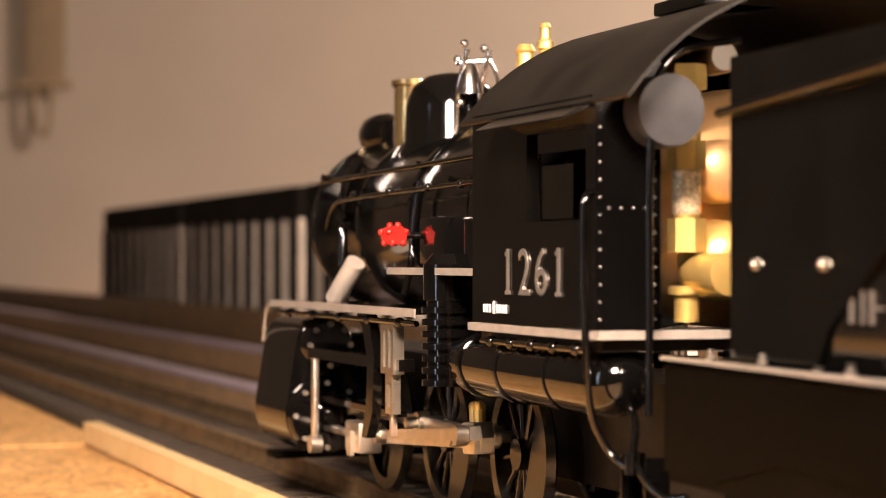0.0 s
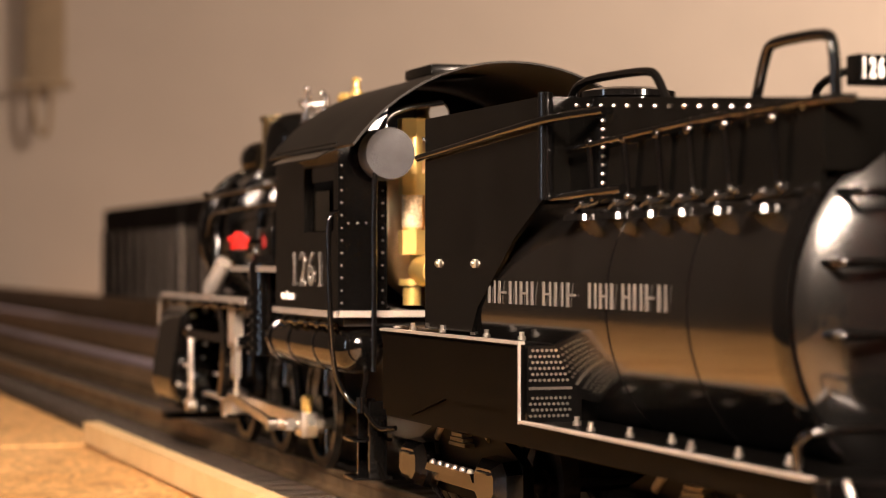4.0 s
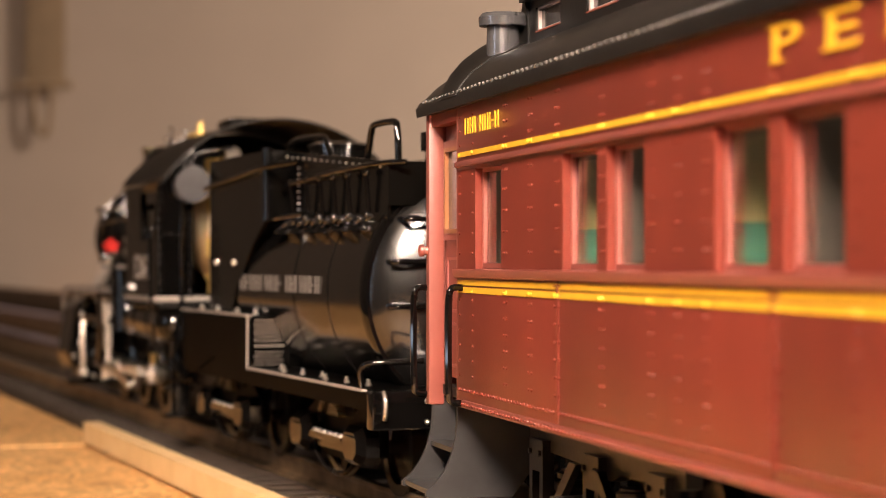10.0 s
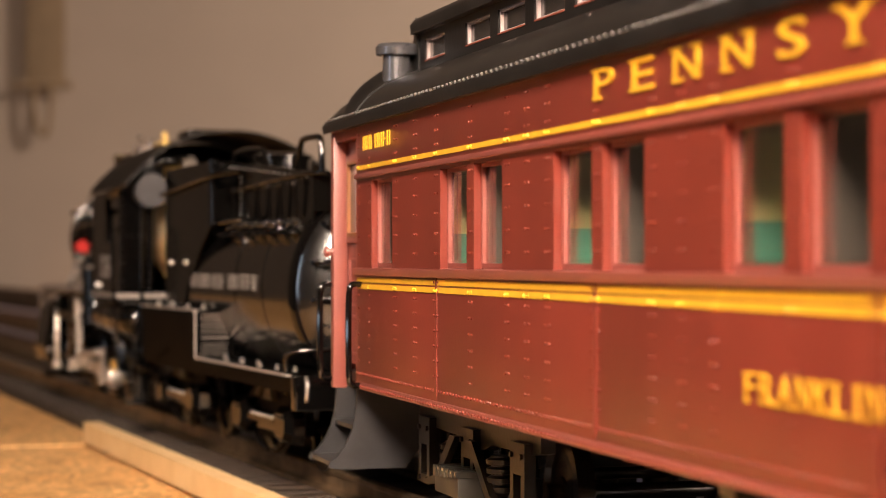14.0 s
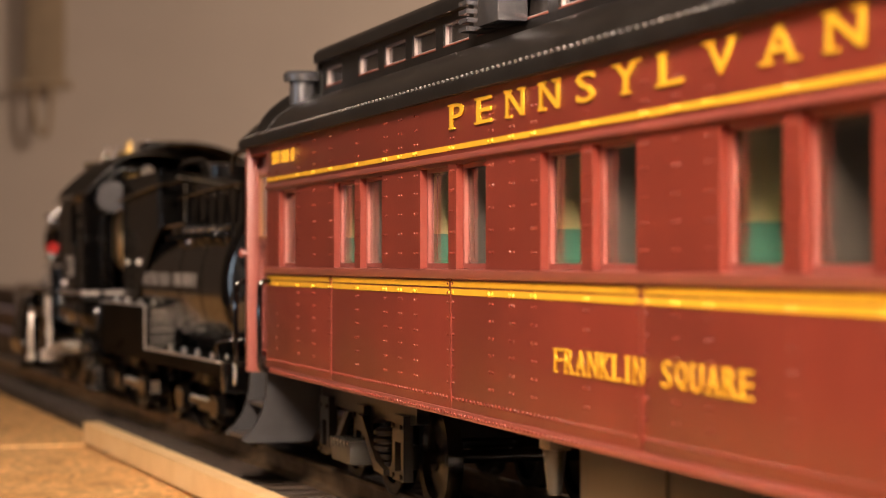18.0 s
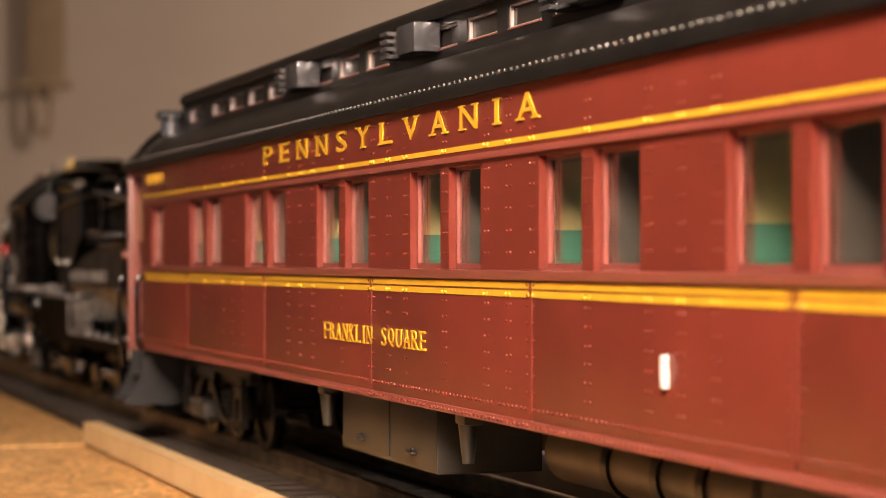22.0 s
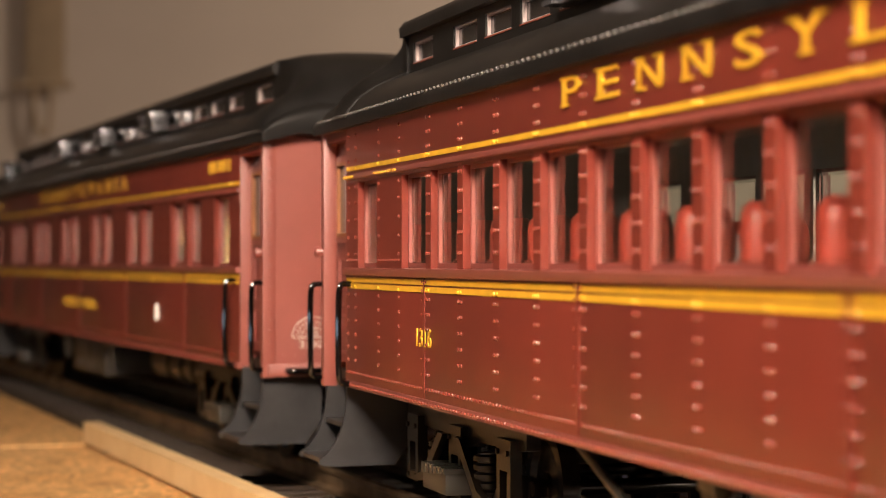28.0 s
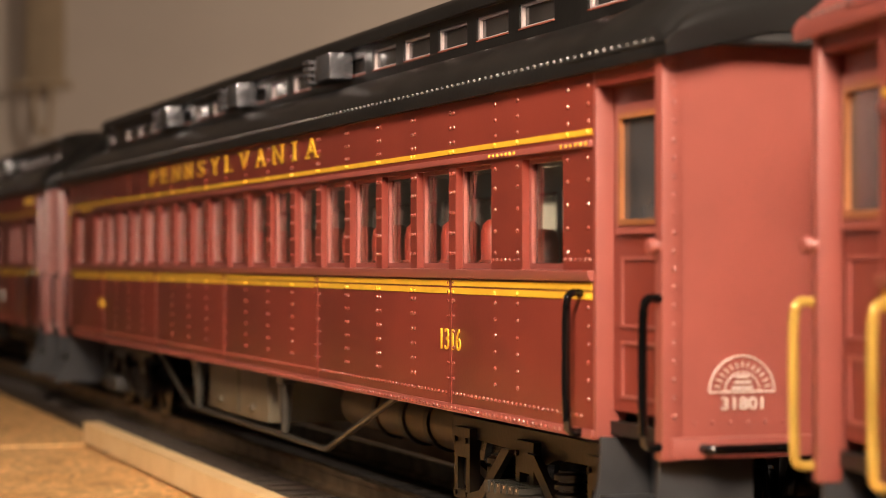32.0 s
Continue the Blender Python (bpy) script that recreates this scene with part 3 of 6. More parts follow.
def coach(name, label, windows, seat_mat, seat_pitch, rail_mat, detail, rivets_shown=True, roof_mat=None):
    roof_mat = roof_mat or ROOF
    c = tagged(new(name), label, "railway coach", "coaches of the train")
    LA, LB = 0.3688, 0.3725
    boxpart("floor", (-0.049, 0.049, -0.4095, 0.4040, 0.0375, 0.0405), UNDER, c)
    # sides
    cuts = [LA, *SEAMS, -LB]
    for sx in (-1, 1):
        xo, xi = sx*SIDE, sx*(SIDE - 0.0022)
        for a, b in zip(cuts, cuts[1:]):
            boxpart("lower_panel", (xi, xo, b + 0.00025, a - 0.00025, 0.0383, 0.0740), RED, c, 0.0002)
        for s in SEAMS:
            boxpart("seam_strip", (xo, xo + sx*0.00035, s - 0.0008, s + 0.0008, 0.040, 0.0722), RED, c)
        boxpart("sill", (sx*(SIDE - 0.003), xo + sx*0.0006, -LB, LA, 0.0362, 0.0384), RED_LIT, c, 0.0003)
        bm = bmesh.new()
        prism(bm, [(xo, 0.0722), (xo + sx*0.0010, 0.0724), (xo + sx*0.0016, 0.0738), (xo + sx*0.0016, 0.0746), (sx*(SIDE - 0.0035), 0.0750), (sx*(SIDE - 0.0035), 0.0722)], "y", -LB, LA)
        part("belt_rail", bm, RED_LIT, c)
        boxpart("letterboard", (sx*(SIDE - 0.0022), xo, -LB, LA, 0.1020, 0.1218), RED, c, 0.0002)
        boxpart("drip_moulding", (xo, xo + sx*0.0011, -LB, LA, 0.1030, 0.1046), RED_LIT, c, 0.0004)
        # piers between the windows
        edges = [LA] + [v for w in windows for v in w] + [-LB]
        for a, b in zip(edges[::2], edges[1::2]):
            boxpart("pier", (sx*(SIDE - 0.0042), xo, b, a, 0.0748, 0.1022), RED, c)
        for hi, lo in windows:
            w = boxpart("window", (sx*(SIDE - 0.0034), sx*(SIDE - 0.0029), lo + 0.0004, hi - 0.0004, 0.0751, 0.1018), PANE, c, 0, "clear glazed coach window")
            w.visible_shadow = False
            bm = bmesh.new()
            e = sx*(SIDE - 0.0036)
            plate(bm, e, e - sx*0.0012, (lo + 0.0013, lo + 0.0022, hi - 0.0022, hi - 0.0013), (0.0764, 0.0772, 0.1000, 0.1009), {(1, 1)})
            part("pane_rim", bm, PANE, w, "clear plastic rim").visible_shadow = False
            bm = bmesh.new()
            e = sx*(SIDE - 0.0029)
            plate(bm, e, e + sx*0.0009, (lo, lo + 0.0011, hi - 0.0011, hi), (0.0750, 0.0763, 0.1010, 0.1020), {(1, 1)})
            part("sash", bm, RED_LIT, w)
        for z0, z1 in ((0.1058, 0.1072), (0.0702, 0.0717), (0.0681, 0.0697)):
            boxpart("gold_stripe", (xo, xo + sx*0.0002, -LB + 0.0008, LA - 0.0008, z0, z1), GOLD, c)
    if rivets_shown:
        bm = bmesh.new()
        x = -SIDE
        for i in range(245):
            y = LA - 0.002 - i*0.003
            rivet(bm, x, y, 0.0412, 0.00055)
            rivet(bm, x - 0.0006, y, 0.0373, 0.00055)
        gaps = [LA] + [v for w in windows for v in w] + [-LB]
        gold = bmesh.new()
        size = 0.00062 if detail == "day" else 0.0004
        for hi, lo in zip(gaps[::2], gaps[1::2]):
            wide = hi - lo
            mids = [(hi + lo)/2] if wide < 0.016 else [hi - 0.0030, lo + 0.0030] if wide < 0.030 or detail == "day" else [hi - 0.0045, (hi + lo)/2, lo + 0.0045]
            for mid in mids:
                for y in ((mid - 0.0014, mid + 0.0014) if wide < 0.016 or len(mids) == 3 else (mid,)):
                    for z in (0.079, 0.0845, 0.09, 0.0955, 0.1005):
                        rivet(bm, x, y, z, size)
                    for z in (0.0662, 0.0620, 0.0578, 0.0536, 0.0494, 0.0452):
                        rivet(bm, x, y, z, size)
                    for z in (0.1090, 0.1130, 0.1170):
                        rivet(bm, x, y, z, size)
                    for z in (0.0687, 0.1065):
                        rivet(gold, x - 0.0002, y, z, 0.0006)
            if detail == "day" and wide > 0.016:
                for k in range(int(wide/0.003)):
                    rivet(bm, x, hi - 0.0015 - 0.003*k, 0.0772, 0.0005)
                    rivet(gold, x - 0.0011, hi - 0.0015 - 0.003*k, 0.1037, 0.0005)
        tagged(part("gold_rivets", gold, GOLD, c, smooth=70), kind="stuff")
        for s in SEAMS:
            for dy in (-0.0022, 0.0022):
                for z in (0.0662, 0.0620, 0.0578, 0.0536, 0.0494, 0.0452, 0.0711, 0.0686):
                    rivet(bm, x - 0.0002, s + dy, z, 0.0004)
        tagged(part("rivets", bm, RIVETRED if detail == "day" else RED, c, smooth=70), kind="stuff")
    # vestibules
    for e in (1, -1):
        body, END = (LA, 0.4060) if e > 0 else (LB, 0.4115)      # the rear vestibule is a little longer
        ye = e * END
        for sx in (-1, 1):
            bm = bmesh.new()
            box(bm, sx*(SIDE - 0.0075), sx*SIDE, e*(body - 0.0005), e*(body + 0.0015), 0.0365, 0.1218, 0.0003)
            part("bulkhead", bm, RED_LIT, c)
            bm = bmesh.new()
            box(bm, sx*(SIDE - 0.004), sx*(SIDE + 0.0008), e*(END - 0.0042), ye, 0.0345, 0.1215, 0.0006)
            part("corner_post", bm, RED_LIT, c)
            boxpart("door_header", (sx*(SIDE - 0.004), sx*SIDE, e*(body + 0.0015), e*(END - 0.0042), 0.1165, 0.1218), RED, c)
            d = boxpart("door", (sx*(SIDE - 0.0056), sx*(SIDE - 0.0043), e*(body + 0.0016), e*(END - 0.0044), 0.0430, 0.1165), RED, c, 0, "red vestibule door with a glazed upper half")
            y0, y1 = sorted((e*(body + 0.0075), e*(END - 0.0085)))
            xf = sx*(SIDE - 0.0043)
            bm = bmesh.new()
            for a, b, z0, z1 in ((y0 - 0.002, y0, 0.083, 0.112), (y1, y1 + 0.002, 0.083, 0.112), (y0, y1, 0.083, 0.085), (y0, y1, 0.110, 0.112)):
                box(bm, xf, xf + sx*0.0012, a, b, z0, z1)
            for z0, z1 in ((0.062, 0.078), (0.046, 0.059)):
                box(bm, xf, xf + sx*0.0005, y0 - 0.001, y0, z0, z1)
                box(bm, xf, xf + sx*0.0005, y1, y1 + 0.001, z0, z1)
                box(bm, xf, xf + sx*0.0005, y0, y1, z1 - 0.0008, z1)
                box(bm, xf, xf + sx*0.0005, y0, y1, z0, z0 + 0.0008)
            part("door_mouldings", bm, RED_LIT, d)
            bm = bmesh.new()
            plate(bm, xf + sx*0.0004, xf + sx*0.0016, (y0, y0 + 0.0012, y1 - 0.0012, y1), (0.0850, 0.0862, 0.1088, 0.1100), {(1, 1)})
            part("glass_surround", bm, SASHTAN, d, "stained wooden glass surround")
            boxpart("pane", (xf, xf + sx*0.0004, y0, y1, 0.085, 0.110), DOORGLASS, d)
            grab_rail(c, sx*SIDE, e*(body - 0.0065), 0.0375, 0.0695, rail_mat, sx)
            grab_rail(c, sx*(SIDE + 0.0006), e*(END - 0.0012), 0.0375, 0.0690, rail_mat, sx)
            step_set(c, e*(body + 0.0185), sx)
        # end wall with its rolled edge, rivets, lower ledge and diaphragm
        bm = bmesh.new()
        prism(bm, [(-SIDE + 0.003, 0.0365), (SIDE - 0.003, 0.0365), (SIDE - 0.003, 0.1222), (0.030, 0.1262), (0.012, 0.1284), (-0.012, 0.1284), (-0.030, 0.1262), (-SIDE + 0.003, 0.1222)], "y", e*(END - 0.0022), e*(END - 0.0006))
        part("end_wall", bm, RED_LIT, c)
        boxpart("end_ledge", (-SIDE + 0.001, SIDE - 0.001, e*(END - 0.002), e*(END + 0.0012), 0.0350, 0.0395), RED_LIT, c, 0.0004)
        bm = bmesh.new()
        for sx in (-1, 1) if e < 0 else (1,):
            for i in range(20):
                z = 0.044 + i*0.0039
                ball(bm, (sx*(SIDE - 0.0020), ye, z), 0.00062, 8)
            for i in range(6):
                ball(bm, (sx*(SIDE - 0.007 - i*0.0042), e*(END - 0.0006), 0.0425), 0.00045, 8)
        tagged(part("end_rivets", bm, RED_LIT, c), kind="stuff")
        for sx in (-1, 1):
            bm = bmesh.new()
            tube(bm, [(sx*(SIDE - 0.008), e*END, 0.0372), (sx*(SIDE - 0.0085), e*(END + 0.004), 0.0372), (sx*(SIDE - 0.0105), e*(END + 0.0045), 0.0372), (sx*(SIDE - 0.026), e*(END + 0.0045), 0.0372), (sx*(SIDE - 0.028), e*(END + 0.004), 0.0372), (sx*(SIDE - 0.0285), e*END, 0.0372)], 0.0011)
            part("end_handle", bm, BLACK, c, "black end handle")
        bm = bmesh.new()
        folds = []
        for i in range(5):
            y = END + 0.0005 + i*0.005
            folds += [(y, 0), (y + 0.0026, 0), (y + 0.0027, 0.002), (y + 0.0049, 0.002)]
        loft(bm, [[(-0.0135 + d, e*y, 0.0405 + d), (0.0135 - d, e*y, 0.0405 + d), (0.0135 - d, e*y, 0.1175 - d), (-0.0135 + d, e*y, 0.1175 - d)] for y, d in folds])
        part("diaphragm", bm, RED if e < 0 else UNDER, c)
        bm = bmesh.new()
        box(bm, -0.004, 0.004, e*END, e*(END + 0.031), 0.020, 0.026, 0.001)
        part("coupler", bm, UNDER, c)
        bm = bmesh.new()
        tube(bm, [(-0.016, e*(END - 0.004), 0.030), (-0.017, e*(END + 0.006), 0.028), (-0.0165, e*(END + 0.012), 0.020), (-0.014, e*(END + 0.017), 0.013), (-0.010, e*(END + 0.022), 0.011), (-0.006, e*(END + 0.026), 0.013)], 0.0014)
        part("brake_hose", bm, BLACK, c, "black rubber brake hose")
        for sx in (-1, 1):
            bm = bmesh.new()
            lathe(bm, (sx*(SIDE + 0.0008), e*(END - 0.0021), 0.0800), [(0.0014, 0), (0.0012, sx*0.0008), (0.0019, sx*0.0012), (0.0017, sx*0.0024), (0.0005, sx*0.0028)], 14, "x")
            part("door_latch", bm, RED_LIT, c)
    # roof
    def roof_ring(y, arch, top):
        half = [(0.0, 0.1206 + arch), (0.0300, 0.1206 + arch*0.66), (0.0546, 0.1198), (0.0550, 0.1222), (0.0540, 0.1250), (0.0505, 0.1292), (0.0450, 0.1330), (0.0385, 0.1358), (0.0330, 0.1374), (0.0150, 0.1382)]
        half = half[:4] + [(u, max(v*top + 0.1226*(1 - top), 0.1210 + arch*(1 - u/0.055))) for u, v in half[4:]]
        return [(-u, y, v) for u, v in half] + [(u, y, v) for u, v in half[:0:-1]]
    bm = bmesh.new()
    loft(bm, [roof_ring(y, g, t) for y, g, t in ((-0.4170, 0.0075, 0.55), (-0.4160, 0.0075, 0.70), (-0.4110, 0.0075, 0.88), (-0.4000, 0.002, 0.98), (-0.386, 0, 1), (0.380, 0, 1), (0.395, 0.002, 0.95), (0.4045, 0.0075, 0.82), (0.4110, 0.0075, 0.62), (0.4125, 0.0075, 0.52))])
    roof = part("roof", bm, roof_mat, c, "clerestory roof with a riveted edge", 50)
    bm = bmesh.new()
    for i in range(190):
        y = 0.4025 - i*0.0043
        ball(bm, (-0.0549, y, 0.1238), 0.00045, 6)
    tagged(part("roof_rivets", bm, STEEL_DULL, roof), kind="stuff")
    # clerestory: posts between its small windows
    CW = [(0.3535, 0.3290)] + [(0.3050 - 0.0342*k, 0.2790 - 0.0342*k) for k in range(18)] + [(-0.3250, -0.3505)]
    for sx in (-1, 1):
        bm = bmesh.new()
        xo, xi = sx*0.0340, sx*0.0325
        ed = [0.365] + [v for w in CW for v in w] + [-0.365]
        box(bm, xi, xo, -0.365, 0.365, 0.1365, 0.1398)
        box(bm, xi, xo, -0.365, 0.365, 0.1468, 0.1500)
        for a, b in zip(ed[::2], ed[1::2]):
            box(bm, xi, xo, b, a, 0.1398, 0.1468)
        part("clerestory_wall", bm, roof_mat, roof)
        for hi, lo in CW:
            boxpart("clerestory_pane", (xi - sx*0.0003, xi, lo, hi, 0.1398, 0.1468), ROOFGLASS, roof)
            bm = bmesh.new()
            plate(bm, xi, xi + sx*0.0009, (lo, lo + 0.0009, hi - 0.0011, hi), (0.1398, 0.1407, 0.1461, 0.1468), {(1, 1)})
            part("clerestory_sash", bm, SASHPALE, roof)
            boxpart("clerestory_sill", (xi, xi + sx*0.0017, lo, hi, 0.1398, 0.1402), SASHRED, roof)
    bm = bmesh.new()
    def cl_ring(y):
        half = [(0.0365, 0.1496), (0.0368, 0.1520), (0.0352, 0.1540), (0.0250, 0.1564), (0.0120, 0.1576)]
        low = [(0.0365, 0.1490)]
        return [(-u, y, v) for u, v in low + half] + [(u, y, v) for u, v in (low + half)[::-1]]
    loft(bm, [cl_ring(y) for y in (-0.362, 0.362)])
    part("clerestory_roof", bm, roof_mat, roof, "", 50)
    # rounded hoods in which the clerestory runs out at both ends
    stepped = [(0.0, 0.1580), (0.0120, 0.1578), (0.0250, 0.1566), (0.0354, 0.1542), (0.0356, 0.1506), (0.0345, 0.1440), (0.0345, 0.1378), (0.0390, 0.1360), (0.0455, 0.1332), (0.0508, 0.1294), (0.0543, 0.1252), (0.0552, 0.1228)]
    for e, last, low in ((-1, 0.4165, 0.16), (1, 0.3800, 0.42)):
        rings = []
        for i in range(15):
            f = i/14
            mix, rise = f*f*(3 - 2*f), math.sqrt(max(0.0, 1 - f**3.2))
            half = []
            for k, (u, z) in enumerate(stepped):
                a = math.radians(90*k/(len(stepped) - 1))
                us, zs = 0.0552*math.sin(a), 0.1228 + 0.0315*math.cos(a)
                um, zm = u + (us - u)*mix, z + (zs - z)*mix
                half.append((um, 0.1228 + (zm - 0.1228)*(low + (1 - low)*rise)))
            rings.append([(-u, e*(0.360 + (last - 0.360)*f), z) for u, z in half[::-1]] + [(u, e*(0.360 + (last - 0.360)*f), z) for u, z in half[1:]])
        bm = bmesh.new()
        loft(bm, rings)
        part("roof_hood", bm, roof_mat, roof, "", 60)
    # ventilators on the clerestory
    for y in VENTS[detail]:
        for sx in (-1, 1):
            bm = bmesh.new()
            x0 = sx*0.0342
            box(bm, x0, x0 + sx*0.0085, y - 0.014, y + 0.004, 0.1392, 0.1482, 0.0008)
            box(bm, x0, x0 + sx*0.0060, y + 0.004, y + 0.0155, 0.1394, 0.1476, 0.0006)
            for k in range(4):
                box(bm, x0 + sx*0.0004, x0 + sx*0.0080, y + 0.0150, y + 0.0225, 0.1396 + k*0.0024, 0.1408 + k*0.0024)
            part("ventilator", bm, VENTGREY, roof, "grey louvred ventilator box")
    if detail == "sleeper":
        bm = bmesh.new()
        lathe(bm, (-0.0400, 0.3660, 0.1330), [(0.0048, 0), (0.0046, 0.0095), (0.0068, 0.0098), (0.0070, 0.0122), (0.0060, 0.0134)], 20)
        part("smoke_jack", bm, VENTGREY, roof)
    # trucks and underfloor gear
    for y in (0.290, -0.290):
        coach_truck(c, y, TRUCKDARK)
    bm = bmesh.new()
    box(bm, -0.046, -0.014, -0.046, 0.052, 0.0165, 0.0360, 0.0008)
    box(bm, -0.0465, -0.046, -0.001, -0.0002, 0.018, 0.035)
    b = part("battery_box", bm, BOXTAN if detail == "day" else BOXGREY, c, "double-door equipment box")
    for y in (0.030, -0.024):
        bm = bmesh.new()
        box(bm, -0.0478, -0.0460, y - 0.0034, y + 0.0034, 0.0205, 0.0217, 0.0003)
        box(bm, -0.0470, -0.0460, y - 0.0016, y + 0.0016, 0.0217, 0.0226, 0.0002)
        part("latch", bm, BOXTAN if detail == "day" else BOXGREY, b)
    bm = bmesh.new()
    cyl(bm, (-0.022, -0.090, 0.0265), (-0.022, -0.215, 0.0265), 0.0085, n=24)
    tank = part("air_tank", bm, TANKTAN, c)
    for y in (-0.130, -0.160, -0.185, -0.213):
        bm = bmesh.new()
        cyl(bm, (-0.022, y, 0.0265), (-0.022, y - 0.004, 0.0265), 0.0095, n=24)
        part("tank_band", bm, TRUCKDARK, tank)
    boxpart("equipment_box", (0.004, 0.040, -0.09, 0.11, 0.018, 0.036), UNDER, c, 0.001)
    for y in (0.066, -0.076):
        bm = bmesh.new()
        box(bm, -0.0495, -0.0440, y - 0.004, y + 0.004, 0.0330, 0.0375, 0.0006)
        cyl(bm, (-0.047, y, 0.033), (-0.047, y, 0.0225 if detail == "sleeper" else 0.0155), 0.0028, 0.0016, 12)
        part("queen_post", bm, BOXGREY, c)
    if detail == "day":
        bm = bmesh.new()
        tube(bm, [(-0.047, 0.150, 0.0360), (-0.047, 0.085, 0.0152), (-0.047, 0.066, 0.0148), (-0.047, -0.076, 0.0142), (-0.047, -0.130, 0.0138), (-0.047, -0.2065, 0.0358)], 0.0011, 12, 0.04)
        part("truss_rod", bm, BOXGREY, c)
    # inside: added far-wall lining, cut out for the windows; its tone sets their brightness
    bm = bmesh.new()
    ys = sorted({-0.366, 0.366, *[v for w in windows for v in w]})
    holes = {(i, 1) for i in range(len(ys) - 1) if any(abs(ys[i] - lo) < 1e-6 for hi, lo in windows)}
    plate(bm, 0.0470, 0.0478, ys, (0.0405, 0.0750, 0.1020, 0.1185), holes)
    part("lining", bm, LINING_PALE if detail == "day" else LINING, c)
    boxpart("ceiling_liner", (-0.048, 0.048, -0.366, 0.366, 0.1185, 0.1200), CREAMDARK, c)
    for y in (0.3665, -0.366):
        boxpart("partition", (-0.0485, 0.0485, y - 0.0008, y + 0.0008, 0.0405, 0.1185), INNER, c)
    ys = [0.322 - i*seat_pitch for i in range(int(0.67 / seat_pitch))]
    seats = None
    for sx in (-1, 1) if detail == "day" else ():
        for y in ys:
            if seats is None:
                bm = bmesh.new()
                box(bm, -0.007, 0.007, -0.010, 0.006, 0.0405, 0.058, 0.0015)
                rings = []
                for z, hx, y0, y1 in ((0.056, 0.0052, 0.0, 0.0070), (0.074, 0.0060, 0.0008, 0.0080), (0.084, 0.0060, 0.0012, 0.0084), (0.0868, 0.0054, 0.0020, 0.0080), (0.0882, 0.0040, 0.0032, 0.0068)):
                    ym, hy = (y0 + y1)/2, (y1 - y0)/2
                    rings.append([(hx*abs(math.cos(a))**0.6*(1 if math.cos(a) >= 0 else -1), ym + hy*abs(math.sin(a))**0.6*(1 if math.sin(a) >= 0 else -1), z) for a in [math.tau*(q + 0.5)/16 for q in range(16)]])
                loft(bm, rings)
                seats = part("seat", bm, seat_mat, c)
                seats.location = (sx*0.0390, y, 0)
            else:
                again(seats, sx*0.0390, y, 0)
    if detail == "sleeper":
        for k in range(6):
            y = 0.2755 - k*0.1017
            p = boxpart("partition", (-0.0480, 0.0480, y - 0.0007, y + 0.0007, 0.0405, 0.1180), CREAM, c, 0, "cream compartment wall with a green lower half")
            boxpart("wainscot", (-0.0482, 0.0482, y - 0.0011, y + 0.0011, 0.0405, 0.0845), SEATGREEN, p)
            # dark sheet added only to keep each pair's second window dark
            boxpart("partition", (-0.0480, 0.0480, y - 0.0440, y - 0.0428, 0.0405, 0.1180), INNER, c)
        boxpart("partition", (-0.0480, 0.0480, -0.3245, -0.3235, 0.0405, 0.1180), CREAM, c)
    return c


DOORGLASS = material("dark_door_glass", (0.045, 0.042, 0.042), 0.12, spot=0.3, scale=50)
ROOFGLASS = material("dark_roof_glass", (0.030, 0.026, 0.024), 0.1, spot=0.3, scale=50, spec=0.6)
STEEL_DULL = material("roof_rivet_grey", (0.10, 0.096, 0.092), 0.25, spot=0.1)
SASHPALE = material("sash_pale", (0.36, 0.30, 0.29), 0.35, spot=0.15, scale=80)
SASHTAN = material("stained_surround", (0.22, 0.085, 0.030), 0.4, spot=0.15, scale=80)
SASHRED = material("sash_red", (0.22, 0.055, 0.032), 0.4, spot=0.1)
VENTGREY = material("ventilator_grey", (0.16, 0.16, 0.17), 0.20, 0.75, spot=0.15)
TRUCKDARK = material("truck_brown_black", (0.0075, 0.0055, 0.0036), 0.32, spot=0.3, scale=90, bump=0.1, spec=0.35)
RAILGOLD = material("gilt_rail", (0.42, 0.27, 0.055), 0.28, 0.35, spot=0.15, scale=90)
BADGEWHITE = material("badge_white", (0.50, 0.42, 0.37), 0.4, spot=0.05)
TANKTAN = material("air_tank_brown", (0.085, 0.058, 0.028), 0.4, spot=0.2, scale=60)
BOXGREY = material("equipment_grey", (0.026, 0.024, 0.019), 0.34, spot=0.25, scale=60, spec=0.5)
# olive box colour, raised for the bright light that falls on it
BOXTAN = material("lit_olive_box", (0.085, 0.070, 0.046), 0.36, spot=0.22, scale=70, bump=0.1, spec=0.5)
CREAMDARK = material("ceiling_liner", (0.35, 0.3, 0.2), 0.7, spot=0.05)
VENTS = {"sleeper": (0.1370, 0.0, -0.1390), "day": (0.1690, 0.0320, -0.1040)}

SLEEPER_WINDOWS = [(0.3480, 0.3205)]
for k in range(6):
    a = 0.2635 - 0.1017*k
    SLEEPER_WINDOWS += [(a, a - 0.0272), (a - 0.0342, a - 0.0600)]
SLEEPER_WINDOWS += [(-0.3300, -0.3555)]
DAY_WINDOWS = [(0.3520, 0.3262)] + [(0.2943 - 0.0336*k, 0.2663 - 0.0336*k) for k in range(18)] + [(-0.3270, -0.3540)]

